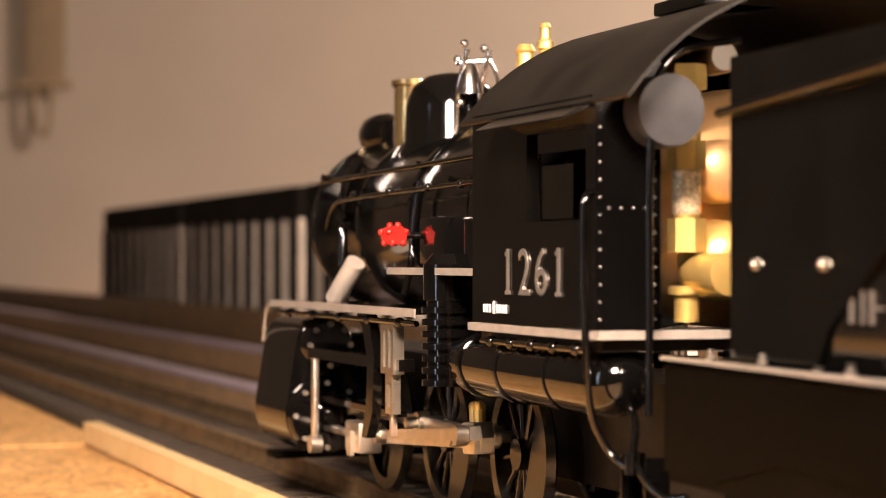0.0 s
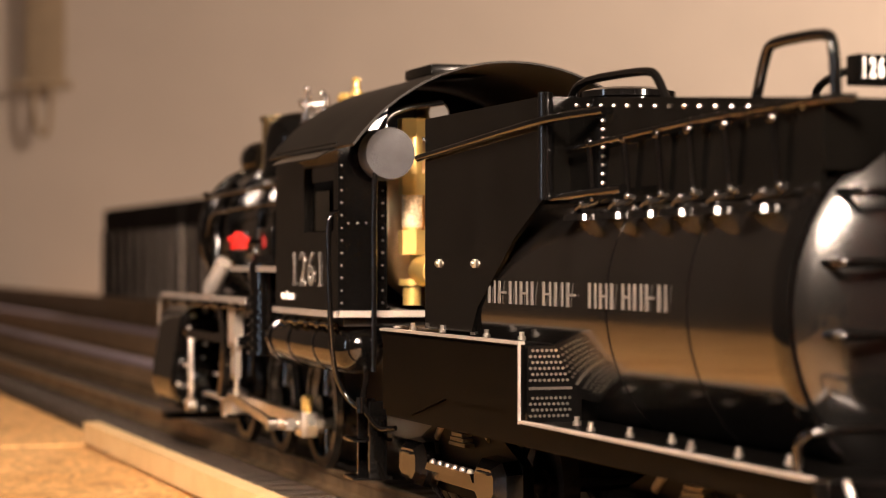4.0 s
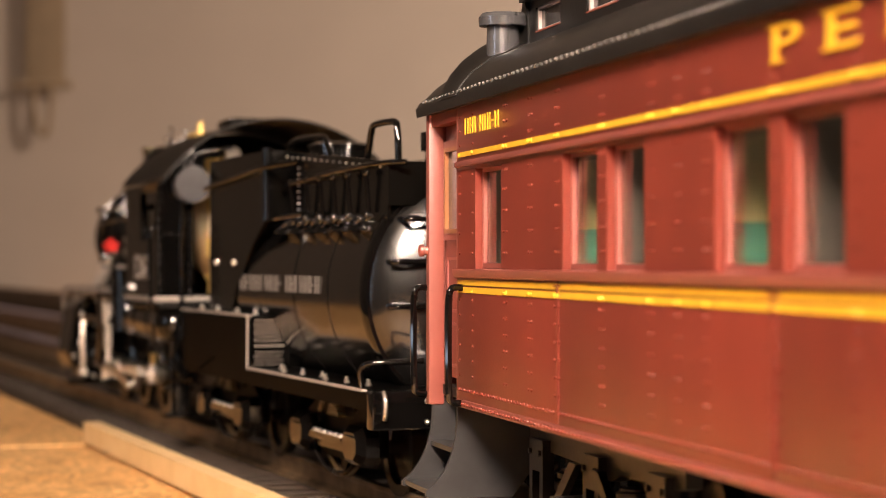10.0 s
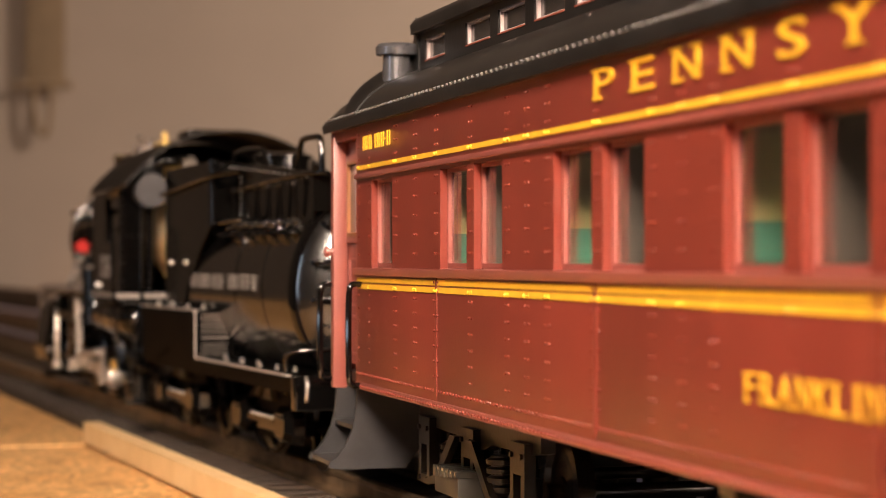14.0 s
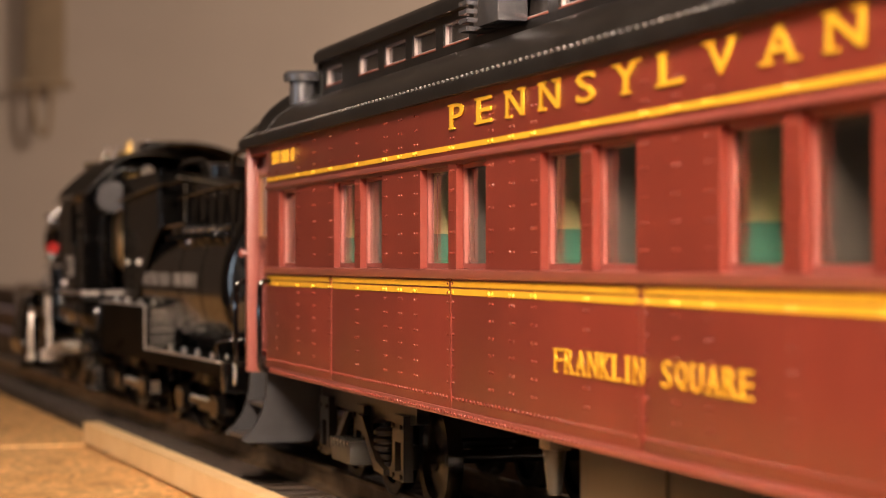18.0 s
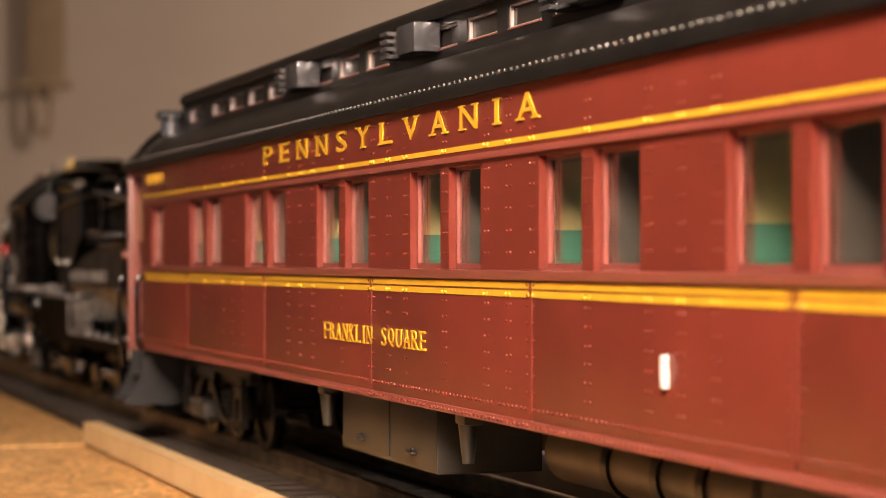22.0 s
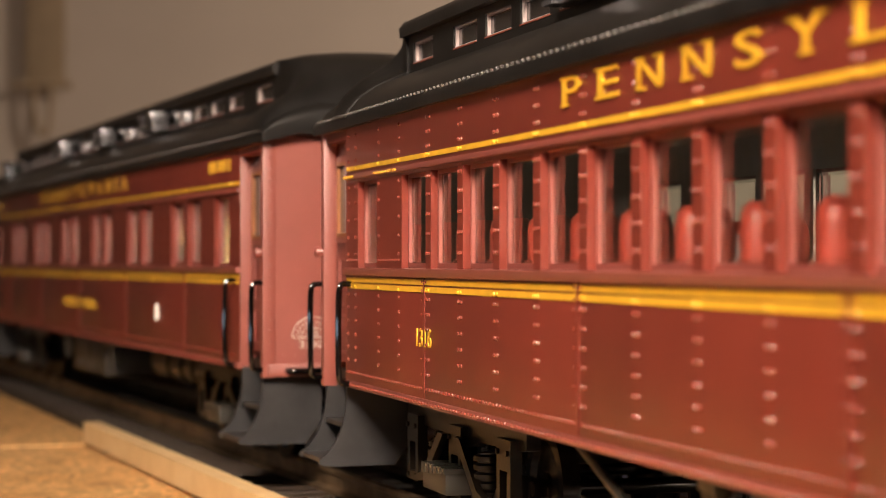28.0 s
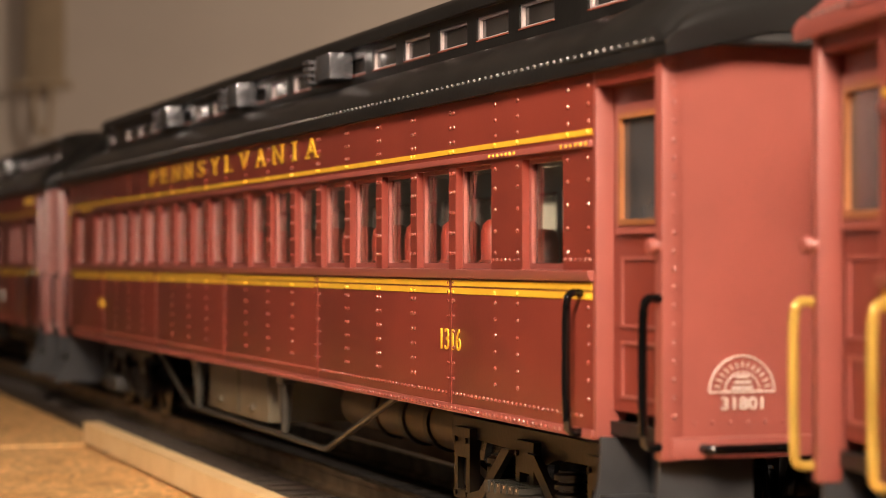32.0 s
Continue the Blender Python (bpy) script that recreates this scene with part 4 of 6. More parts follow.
sleeper = coach("sleeping_coach", "tuscan red heavyweight sleeping coach with paired windows and gold lining", SLEEPER_WINDOWS, SEATGREEN, 0.0508, BLACK, "sleeper")
day_coach = coach("day_coach", "tuscan red heavyweight day coach with evenly spaced windows and red seats", DAY_WINDOWS, SEATRED, 0.0336, BLACK, "day")
rear_coach = coach("day_coach", "tuscan red coach with red roof and gold grab rails", DAY_WINDOWS, SEATRED, 0.0336, RAILGOLD, "day", False, RED_LIT)


def badge(c):
    """White half-round maker's badge with a number under it on the rear wall."""
    y = -0.4112
    bm = bmesh.new()
    tube(bm, arc((-0.0345, y, 0.0490), 0.0077, 0, 180, 14, "xz"), 0.0002, 5)
    tube(bm, [(-0.0422, y, 0.0490), (-0.0268, y, 0.0490)], 0.0002, 5)
    tube(bm, arc((-0.0345, y, 0.0490), 0.0042, 0, 180, 10, "xz"), 0.00015, 5)
    for i in range(13):
        a = math.radians(12 + 13.0*i)
        cyl(bm, (-0.0345 + 0.0052*math.cos(a), y - 0.0001, 0.0490 + 0.0052*math.sin(a)), (-0.0345 + 0.0067*math.cos(a), y - 0.0001, 0.0490 + 0.0064*math.sin(a)), 0.00018, n=5)
    for i in range(3):
        box(bm, -0.0370 + i*0.0005, -0.0320 - i*0.0005, y - 0.0002, y, 0.0496 + i*0.0012, 0.0501 + i*0.0012)
    part("badge", bm, BADGEWHITE, c, "white half-round maker's badge")
    lettering("badge_number", "31801", BADGEWHITE, c, rear_side(-0.0394, 0.0452, y - 0.0001), 0.0027, 0.0098, "small white number")


for c in (sleeper, day_coach):
    badge(c)
    span = (0.1322, 0.2754) if c is sleeper else (0.1426, 0.2815)
    serif_letters("road_name", "PENNSYLVANIA", GOLD, c, near_side(span[0], 0.1112), 0.0066, span[1], "gold slab-serif letters", 0.53, 0.004)
for y0 in (0.3590, -0.3215):
    bar_word("builder_name", 7, GOLD, sleeper, near_side(y0, 0.1118), 0.0385, 0.0044, 0.30, "small gold bars of a name")
serif_letters("car_name", "FRANKLIN", GOLD, sleeper, near_side(0.0494, 0.0520), 0.0054, 0.0540, "gold slab-serif letters", 0.72, -0.008)
serif_letters("car_name", "SQUARE", GOLD, sleeper, near_side(-0.0144, 0.0520), 0.0054, 0.0425, "gold slab-serif letters", 0.72, -0.008)
lettering("car_number", "1316", GOLD, day_coach, near_side(-0.2655, 0.0528), 0.0058, 0.0165, "gold number")
lettering("car_number", "1316", GOLD, day_coach, near_side(0.2755, 0.0528), 0.0052, 0.0165, "gold number")
bm = bmesh.new()
prism(bm, [(-0.2166, 0.0510), (-0.2172, 0.0505), (-0.2180, 0.0507), (-0.2184, 0.0540), (-0.2178, 0.0555), (-0.2184, 0.0568), (-0.2176, 0.0577), (-0.2164, 0.0574), (-0.2162, 0.0545)], "x", -0.0538, -0.0526)
part("white_patch", bm, WHITE, sleeper, "small white patch on the side")


# ---------------------------------------------------------------- engine
DRIVER = 0.0223
CRANK = 0.0112
ENGINE_AT, TENDER_AT = 1.0, 0.63
AXLES = (-0.005, -0.068, -0.131)
ENGINE_RODS = []


def engine():
    e = tagged(new("steam_engine"), "gloss black six-coupled steam switching engine with silver numbers", "steam engine")
    bm = bmesh.new()
    lathe(bm, (0, -0.170, 0.0900), [(0.0310, 0), (0.0310, 0.08), (0.0295, 0.11), (0.0295, 0.243), (0.0285, 0.246), (0.0200, 0.2475), (0.0180, 0.2520), (0.0060, 0.2535)], 40, "y")
    part("boiler", bm, BOILER, e)
    bm = bmesh.new()
    for y in (-0.10, -0.045, 0.012, 0.070):
        bm = bmesh.new()
        lathe(bm, (0, y, 0.0900), [(0.0300, 0), (0.0313, 0.0003), (0.0313, 0.003), (0.0300, 0.0033)], 40, "y")
        part("boiler_band", bm, BLACK, e)
    boxpart("frame", (-0.016, 0.016, -0.240, 0.110, 0.016, 0.046), UNDER, e)
    # cab
    for sx in (-1, 1):
        bm = bmesh.new()
        plate(bm, sx*0.0510, sx*0.0525, (-0.2460, -0.2425, -0.2045, -0.1650), (0.0610, 0.0865, 0.1080, 0.1150), {(1, 1)})
        side = part("cab_side", bm, SATIN, e)
        g = boxpart("side_pane", (sx*0.0500, sx*0.0505, -0.2300, -0.2060, 0.0870, 0.1000), PANE, side)
        g.visible_shadow = False
        bm = bmesh.new()
        box(bm, sx*0.0498, sx*0.0510, -0.2075, -0.2045, 0.0865, 0.1080)
        box(bm, sx*0.0498, sx*0.0510, -0.2425, -0.2075, 0.1030, 0.1080)
        part("window_frame", bm, BLACK, side)
        bm = bmesh.new()
        prism(bm, [(sx*0.0525, 0.1125), (sx*0.0590, 0.1095), (sx*0.0590, 0.1100), (sx*0.0525, 0.1135)], "y", -0.2450, -0.1850)
        part("awning", bm, SATIN, e)
        boxpart("floor_edge", (sx*0.0500, sx*0.0535, -0.2460, -0.1640, 0.0588, 0.0608), RUNGREY, e)
        bm = bmesh.new()
        prism(bm, [(sx*0.0360, 0.0610), (sx*0.0524, 0.0610), (sx*0.0524, 0.1125), (sx*0.0490, 0.1165), (sx*0.0430, 0.1225), (sx*0.0360, 0.1278)], "y", -0.2475, -0.2460)
        part("cab_rear_wall", bm, BLACK, e)
    bm = bmesh.new()
    for z in [0.0635 + 0.0040*i for i in range(13)]:
        ball(bm, (-0.0512, -0.2476, z), 0.0004, 6)
        ball(bm, (-0.0375, -0.2476, z), 0.0004, 6)
    for i in range(4):
        ball(bm, (-0.0490 + 0.003*i, -0.2478, 0.0890), 0.0004, 6)
    # grey heads: the glints of black rivets are in the colour
    tagged(part("cab_rivets", bm, STEEL_DULL, e), kind="stuff")
    boxpart("rear_floor_edge", (-0.0525, 0.0525, -0.2500, -0.2460, 0.0590, 0.0610), RUNGREY, e)
    bm = bmesh.new()
    top = [(0.066*math.sin(math.radians(-54 + 4.5*i)), 0.0745 + 0.066*math.cos(math.radians(-54 + 4.5*i))) for i in range(25)]
    prism(bm, top + [(u*0.990, v - 0.0006) for u, v in top[::-1]], "y", -0.268, -0.157)
    part("cab_roof", bm, CABROOF, e)
    bm = bmesh.new()
    prism(bm, [(-0.0525, 0.0610)] + [(u*0.96, v - 0.0014) for u, v in top] + [(0.0525, 0.0610)], "y", -0.1665, -0.1650)
    part("cab_front_wall", bm, SKIRT, e)
    boxpart("roof_hatch", (-0.014, 0.014, -0.225, -0.195, 0.1395, 0.1430), SATIN, e, 0.0006)
    boxpart("cab_floor", (-0.0500, 0.0500, -0.246, -0.165, 0.0560, 0.0588), UNDER, e)
    serif_letters("engine_number", "1261", SILVER, e, near_side(-0.1885, 0.0685), 0.0115, 0.0415, "silver numerals", 0.66, -0.004)
    bm = bmesh.new()
    for i in range(3):
        box(bm, i*0.0021, i*0.0021 + 0.0009, 0, 0.0021, -0.00015, 0.00015)
    box(bm, 0.0072, 0.0082, -0.0003, 0.0029, -0.00015, 0.00015)
    for i in range(4):
        box(bm, 0.0100 + i*0.0020, 0.0108 + i*0.0020, 0, 0.0021, -0.00015, 0.00015)
    part("data_bars", bm, WHITE, e, "tiny white data in plain bars").matrix_basis = near_side(-0.1744, 0.0637)
    # fittings seen through the rear opening
    bm = bmesh.new()
    lathe(bm, (0, -0.200, 0.0900), [(0.0300, 0), (0.0300, -0.014), (0.0280, -0.018), (0.0220, -0.0215), (0.0120, -0.0240), (0.0030, -0.0248)], 32, "y")
    part("backhead", bm, COPPER, e)
    X = -0.0240
    Y = -0.2360
    gauge = None
    for z, r, h, n in ((0.0625, 0.0030, 0.0065, 16), (0.0690, 0.0044, 0.0020, 16), (0.0790, 0.0046, 0.0080, 6), (0.0870, 0.0030, 0.0050, 16), (0.0985, 0.0046, 0.0070, 6), (0.1055, 0.0034, 0.0120, 16), (0.1175, 0.0048, 0.0060, 6)):
        bm = bmesh.new()
        cyl(bm, (X, Y, z), (X, Y, z + h), r, n=n)
        if gauge is None:
            gauge = part("water_gauge", bm, BRASS, e, "polished brass water gauge")
        else:
            part("nut" if n == 6 else "stem", bm, BRASS, gauge)
    bm = bmesh.new()
    cyl(bm, (X, Y, 0.0880), (X, Y, 0.0990), 0.0034, n=16)
    part("gauge_glass", bm, GAUGEGLASS, e)
    bm = bmesh.new()
    lathe(bm, (-0.0206, -0.2400, 0.0737), [(0.0030, 0.01), (0.0052, 0.002), (0.0052, -0.0108), (0.0048, -0.0120), (0.0030, -0.0124), (0.0010, -0.0125)], 24, "y")
    part("blowdown_valve", bm, BRASS, e, "round brass valve")
    bm = bmesh.new()
    lathe(bm, (-0.0120, -0.2240, 0.0770), [(0.0090, 0), (0.0100, -0.003), (0.0096, -0.010), (0.0080, -0.013), (0.0050, -0.015), (0.0015, -0.0158)], 28, "y")
    part("fire_door", bm, BRASS, e)
    bm = bmesh.new()
    lathe(bm, (-0.0125, -0.2240, 0.0985), [(0.0065, 0), (0.0078, -0.002), (0.0078, -0.008), (0.0066, -0.010), (0.0040, -0.0112), (0.0012, -0.0118)], 28, "y")
    part("pressure_gauge", bm, COPPER, e)
    bm = bmesh.new()
    lathe(bm, (-0.0165, -0.2380, 0.1252), [(0.0036, 0.01), (0.0040, 0.004), (0.0040, -0.002), (0.0033, -0.003)], 24, "y")
    part("gauge_cap", bm, TANKTAN, e)
    for k in range(10):
        bm = bmesh.new()
        x, z = -0.0200 + (k % 5)*0.0022, 0.0866 + (k // 5)*0.0032
        cyl(bm, (x, -0.2190, z), (x, -0.2225, z), 0.0009, n=8)
        part("stud", bm, BRASS, e)
    bm = bmesh.new()
    cyl(bm, (-0.0405, -0.2490, 0.1090), (-0.0405, -0.2530, 0.1090), 0.0030, n=16)
    part("copper_union", bm, COPPER, e)
    bm = bmesh.new()
    lathe(bm, (-0.0380, -0.2490, 0.1110), [(0.0078, 0), (0.0085, -0.001), (0.0085, -0.0075), (0.0081, -0.009)], 32, "y")
    k = part("throttle_knob", bm, KNOB, e, "dark grey knurled knob")
    bm = bmesh.new()
    tube(bm, [(-0.0432, -0.2570, 0.0420), (-0.0432, -0.2570, 0.1150), (-0.0370, -0.2570, 0.1250), (-0.0200, -0.2560, 0.1275)], 0.0009)
    part("hand_rail", bm, BLACK, e)
    grab = bmesh.new()
    tube(grab, [(-0.0525, -0.2470, 0.0925), (-0.0550, -0.2485, 0.0920), (-0.0560, -0.2490, 0.0890), (-0.0555, -0.2490, 0.0600), (-0.0540, -0.2480, 0.0420), (-0.0500, -0.2500, 0.0330), (-0.0470, -0.2550, 0.0300)], 0.0009)
    part("hand_rail", grab, BLACK, e)
    # stack, domes, bell, whistle, headlight
    bm = bmesh.new()
    lathe(bm, (0, 0.0440, 0.1135), [(0.0090, 0), (0.0078, 0.004), (0.0076, 0.0265), (0.0086, 0.0270), (0.0086, 0.0290), (0.0070, 0.0292), (0.0066, 0.0240)], 32)
    part("chimney", bm, STACKM, e, "tall dark brass chimney")
    bm = bmesh.new()
    lathe(bm, (0, 0.0030, 0.1100), [(0.0200, 0), (0.0165, 0.008), (0.0160, 0.0200), (0.0140, 0.0265), (0.0090, 0.0305), (0.0030, 0.0318)], 32)
    part("steam_dome", bm, BLACK, e)
    bm = bmesh.new()
    lathe(bm, (0, -0.1250, 0.1120), [(0.0170, 0), (0.0145, 0.008), (0.0140, 0.0160), (0.0110, 0.0220), (0.0040, 0.0248)], 32)
    part("sand_dome", bm, BLACK, e)
    bm = bmesh.new()
    lathe(bm, (-0.001, -0.0180, 0.1350), [(0.0048, -0.002), (0.0040, 0.0015), (0.0030, 0.0070), (0.0012, 0.0090)], 20)
    for dx in (-0.0046, 0.0034):
        tube(bm, [(dx, -0.0140, 0.1200), (dx - 0.0004, -0.0165, 0.1330), (dx + 0.0008, -0.0190, 0.1420), (dx + 0.0022, -0.0200, 0.1480)], 0.0009)
    cyl(bm, (-0.0060, -0.0180, 0.1435), (0.0060, -0.0190, 0.1445), 0.0010, n=10)
    # balls and lever are made up, to give an irregular sparkle
    for dx, dz in ((-0.0055, 0.1445), (0.0056, 0.1452), (-0.0030, 0.1500), (0.0040, 0.1485), (-0.0044, 0.1300), (0.0030, 0.1270)):
        ball(bm, (dx, -0.0185, dz), 0.0014, 10)
    tube(bm, [(0.0056, -0.0185, 0.1450), (0.0072, -0.0240, 0.1380), (0.0060, -0.0270, 0.1300)], 0.0007)
    part("bell", bm, SILVERM, e, "silvery bell in its yoke")
    bm = bmesh.new()
    for y, h, r in ((-0.0844, 0.0320, 0.0017), (-0.0675, 0.0270, 0.0030), (-0.0960, 0.0225, 0.0016)):
        bm = bmesh.new()
        z = 0.1180 + h
        lathe(bm, (0.0, y, 0.1180), [(r*1.5, 0), (r*1.5, h - 8*r), (r*1.9, h - 7.6*r), (r*1.9, h - 6.6*r), (r*1.1, h - 6.2*r), (r*1.1, h - 5*r), (r*1.6, h - 4.6*r), (r*1.6, h - 3.4*r), (r, h - 3*r), (r*0.9, h - r), (r*1.1, h - 0.7*r), (r*0.7, h)], 16)
        part("whistle" if r < 0.002 else "safety_valve", bm, BRASS, e, "polished brass")
    bm = bmesh.new()
    lathe(bm, (0, 0.0720, 0.1250), [(0.0050, 0), (0.0078, 0.006), (0.0080, 0.0165), (0.0070, 0.018)], 24, "y")
    box(bm, -0.004, 0.004, 0.074, 0.088, 0.112, 0.119)
    part("headlight", bm, BLACK, e)
    # boards along the boiler
    for sx in (-1, 1):
        boxpart("running_board", (sx*0.0300, sx*0.0515, -0.1140, 0.0530, 0.0615, 0.0630), BLACK, e)
        boxpart("board_edge", (sx*0.0515, sx*0.0522, -0.1140, 0.0530, 0.0608, 0.0632), RUNGREY, e)
        boxpart("upper_board", (sx*0.0300, sx*0.0515, -0.1640, -0.0880, 0.0732, 0.0745), BLACK, e)
        boxpart("board_edge", (sx*0.0515, sx*0.0521, -0.1640, -0.0880, 0.0730, 0.0750), RUNGREY, e)
        bm = bmesh.new()
        tube(bm, [(sx*0.0330, -0.165, 0.1080), (sx*0.0330, 0.060, 0.1050), (sx*0.0260, 0.0760, 0.1060)], 0.0009)
        for y in (-0.12, -0.06, 0.0, 0.05):
            cyl(bm, (sx*0.0290, y, 0.1060), (sx*0.0335, y, 0.1072), 0.0012, n=8)
        part("boiler_rail", bm, BLACK, e)
        bm = bmesh.new()
        tube(bm, [(sx*0.0345, -0.1650, 0.1000), (sx*0.0345, 0.0200, 0.0985), (sx*0.0320, 0.0420, 0.0960), (sx*0.0310, 0.0520, 0.0880)], 0.0008)
        line = part("boiler_pipe", bm, BLACK, e)
        for y in (-0.14, -0.105, -0.075, -0.035, 0.005):
            bm = bmesh.new()
            ball(bm, (sx*0.0347, y, 0.0995), 0.0014, 10)
            part("pipe_union", bm, BLACK, line)
        bm = bmesh.new()
        tube(bm, [(sx*0.0310, -0.0560, 0.1020), (sx*0.0335, -0.0560, 0.0880), (sx*0.0345, -0.0580, 0.0770), (sx*0.0390, -0.0640, 0.0660)], 0.0011)
        part("drain_pipe", bm, BLACK, e)
        bm = bmesh.new()
        tube(bm, [(sx*0.0200, 0.0500, 0.1130), (sx*0.0285, 0.0380, 0.1030), (sx*0.0315, 0.0300, 0.0900), (sx*0.0320, 0.0280, 0.0750)], 0.0019)
        part("sand_pipe", bm, BLACK, e)
        bm = bmesh.new()
        tube(bm, [(sx*0.0335, 0.0065, 0.0765), (sx*0.0355, 0.0120, 0.0705), (sx*0.0370, 0.0205, 0.0638)], 0.0034, 16)
        part("steam_pipe", bm, PIPEGLINT, e, "black steam pipe coloured bright for the lamp's reflection")
        # cylinder and valve chest
        bm = bmesh.new()
        lathe(bm, (sx*0.0400, 0.0200, 0.0235), [(0.0125, 0), (0.0135, 0.002), (0.0135, 0.048), (0.0120, 0.051), (0.0060, 0.0525)], 28, "y")
        lathe(bm, (sx*0.0400, 0.0160, 0.0480), [(0.0080, 0), (0.0090, 0.002), (0.0090, 0.056), (0.0075, 0.059)], 24, "y")
        box(bm, sx*0.016, sx*0.040, 0.024, 0.068, 0.020, 0.052)
        jacket = [(sx*(0.0400 + 0.0138*math.cos(a)), 0.0235 + 0.0138*math.sin(a)) for a in [math.radians(-100 + 12*i) for i in range(10)]]
        jacket += [(sx*(0.0400 + 0.0100*math.cos(a)), 0.0480 + 0.0096*math.sin(a)) for a in [math.radians(10 + 12*i) for i in range(9)]]
        prism(bm, jacket, "y", 0.0240, 0.0680)
        block = part("cylinder", bm, BLACK, e)
        for z, rr, y in ((0.0235, 0.0112, 0.0198), (0.0480, 0.0072, 0.0158)):
            for k in range(8):
                a = k*math.tau/8
                bm = bmesh.new()
                cyl(bm, (sx*0.0400 + rr*math.cos(a), y + 0.0015, z + rr*math.sin(a)), (sx*0.0400 + rr*math.cos(a), y - 0.0012, z + rr*math.sin(a)), 0.0010, n=6)
                part("head_bolt", bm, STEEL, block)
        bm = bmesh.new()
        lathe(bm, (sx*0.0400, 0.0200, 0.0235), [(0.0030, -0.010), (0.0036, -0.006), (0.0036, -0.001), (0.0060, 0.0)], 16, "y")
        part("packing_gland", bm, BLACK, block)
        # pipes clipped under the boards, slanting board end
        for y0, y1, z, x in ((-0.1100, 0.0480, 0.0588, 0.0500), (-0.2420, -0.1700, 0.0562, 0.0515), (-0.2420, -0.1700, 0.0535, 0.0490)):
            bm = bmesh.new()
            tube(bm, [(sx*x, y0, z), (sx*x, y1, z)], 0.0009)
            pipe = part("pipe", bm, BLACK, e)
            for k in range(5):
                bm = bmesh.new()
                y = y0 + (k + 0.5)*(y1 - y0)/5
                ball(bm, (sx*(x + 0.0002), y, z), 0.0016, 10)
                part("pipe_union", bm, BLACK, pipe)
        bm = bmesh.new()
        tube(bm, [(sx*0.0515, 0.0530, 0.0620), (sx*0.0515, 0.0600, 0.0600), (sx*0.0500, 0.0700, 0.0480)], 0.0007)
        part("board_end", bm, RUNGREY, e)
        # guide, link and hanging rod
        bm = bmesh.new()
        box(bm, sx*0.0380, sx*0.0430, -0.0640, 0.0200, 0.0285, 0.0305)
        prism(bm, [(-0.052, 0.064), (-0.062, 0.060), (-0.068, 0.048), (-0.066, 0.030), (-0.060, 0.022), (-0.055, 0.022), (-0.060, 0.034), (-0.061, 0.046), (-0.056, 0.056), (-0.050, 0.060)], "x", sx*0.0470, sx*0.0500)
        box(bm, sx*0.0440, sx*0.0490, -0.0900, 0.0120, 0.0440, 0.0475)
        part("guide_bracket", bm, BLACK, e)
        bm = bmesh.new()
        plate(bm, sx*0.0465, sx*0.0500, (-0.0875, -0.0850, -0.0825, -0.0800, -0.0775, -0.0750), (0.0430, 0.0450, 0.0565, 0.0590), {(1, 1), (3, 1)})
        plate(bm, sx*0.0468, sx*0.0495, (-0.0850, -0.0832, -0.0800, -0.0782), (0.0310, 0.0330, 0.0400, 0.0430), {(1, 1)})
        box(bm, sx*0.0470, sx*0.0490, -0.0826, -0.0806, 0.0240, 0.0312, 0.0003)
        part("link_block", bm, STEEL, e, "bright steel valve link")
        bm = bmesh.new()
        rings = []
        for k in range(7):
            rings += [(0.0080, k*0.0034), (0.0080, k*0.0034 + 0.0016), (0.0066, k*0.0034 + 0.0018), (0.0066, k*0.0034 + 0.0033)]
        lathe(bm, (sx*0.0460, -0.1280, 0.0420), rings + [(0.0076, 0.0240), (0.0076, 0.0340), (0.0050, 0.0370)], 24)
        part("air_pump", bm, BLACK, e)
        bm = bmesh.new()
        lathe(bm, (sx*0.0430, -0.2400, 0.0490), [(0.0008, -0.0066), (0.0040, -0.0058), (0.0066, -0.0036), (0.0082, -0.0006), (0.0088, 0.003), (0.0088, 0.094), (0.0082, 0.098), (0.0040, 0.102)], 28, "y")
        tank = part("air_reservoir", bm, BLACK, e)
        for k in (0.026, 0.060, 0.088):
            bm = bmesh.new()
            lathe(bm, (sx*0.0430, -0.2400 + k, 0.0490), [(0.0087, 0), (0.0093, 0.0002), (0.0093, 0.0018), (0.0087, 0.002)], 28, "y")
            part("tank_band", bm, BLACK, tank)
        # steps and pipes below the cab
        bm = bmesh.new()
        box(bm, sx*0.0400, sx*0.0460, -0.2482, -0.2470, 0.0080, 0.0330, 0.0003)
        ladder = part("cab_step", bm, BLACK, e)
        boxpart("stringer", (sx*0.0400, sx*0.0460, -0.2612, -0.2600, 0.0080, 0.0330), BLACK, ladder, 0.0003)
        for z in (0.0080, 0.0200):
            boxpart("tread", (sx*0.0380, sx*0.0510, -0.2600, -0.2482, z, z + 0.0012), BLACK, ladder, 0.0003)
        bm = bmesh.new()
        tube(bm, [(sx*0.0430, -0.2450, 0.0440), (sx*0.0440, -0.2520, 0.0400), (sx*0.0470, -0.2560, 0.0320), (sx*0.0440, -0.2640, 0.0240), (sx*0.0400, -0.2700, 0.0250)], 0.0009)
        part("air_pipe", bm, BLACK, e)
        bm = bmesh.new()
        cyl(bm, (sx*0.0470, -0.2560, 0.0290), (sx*0.0470, -0.2560, 0.0340), 0.0017, n=12)
        part("drain_cock", bm, BLACK, e)
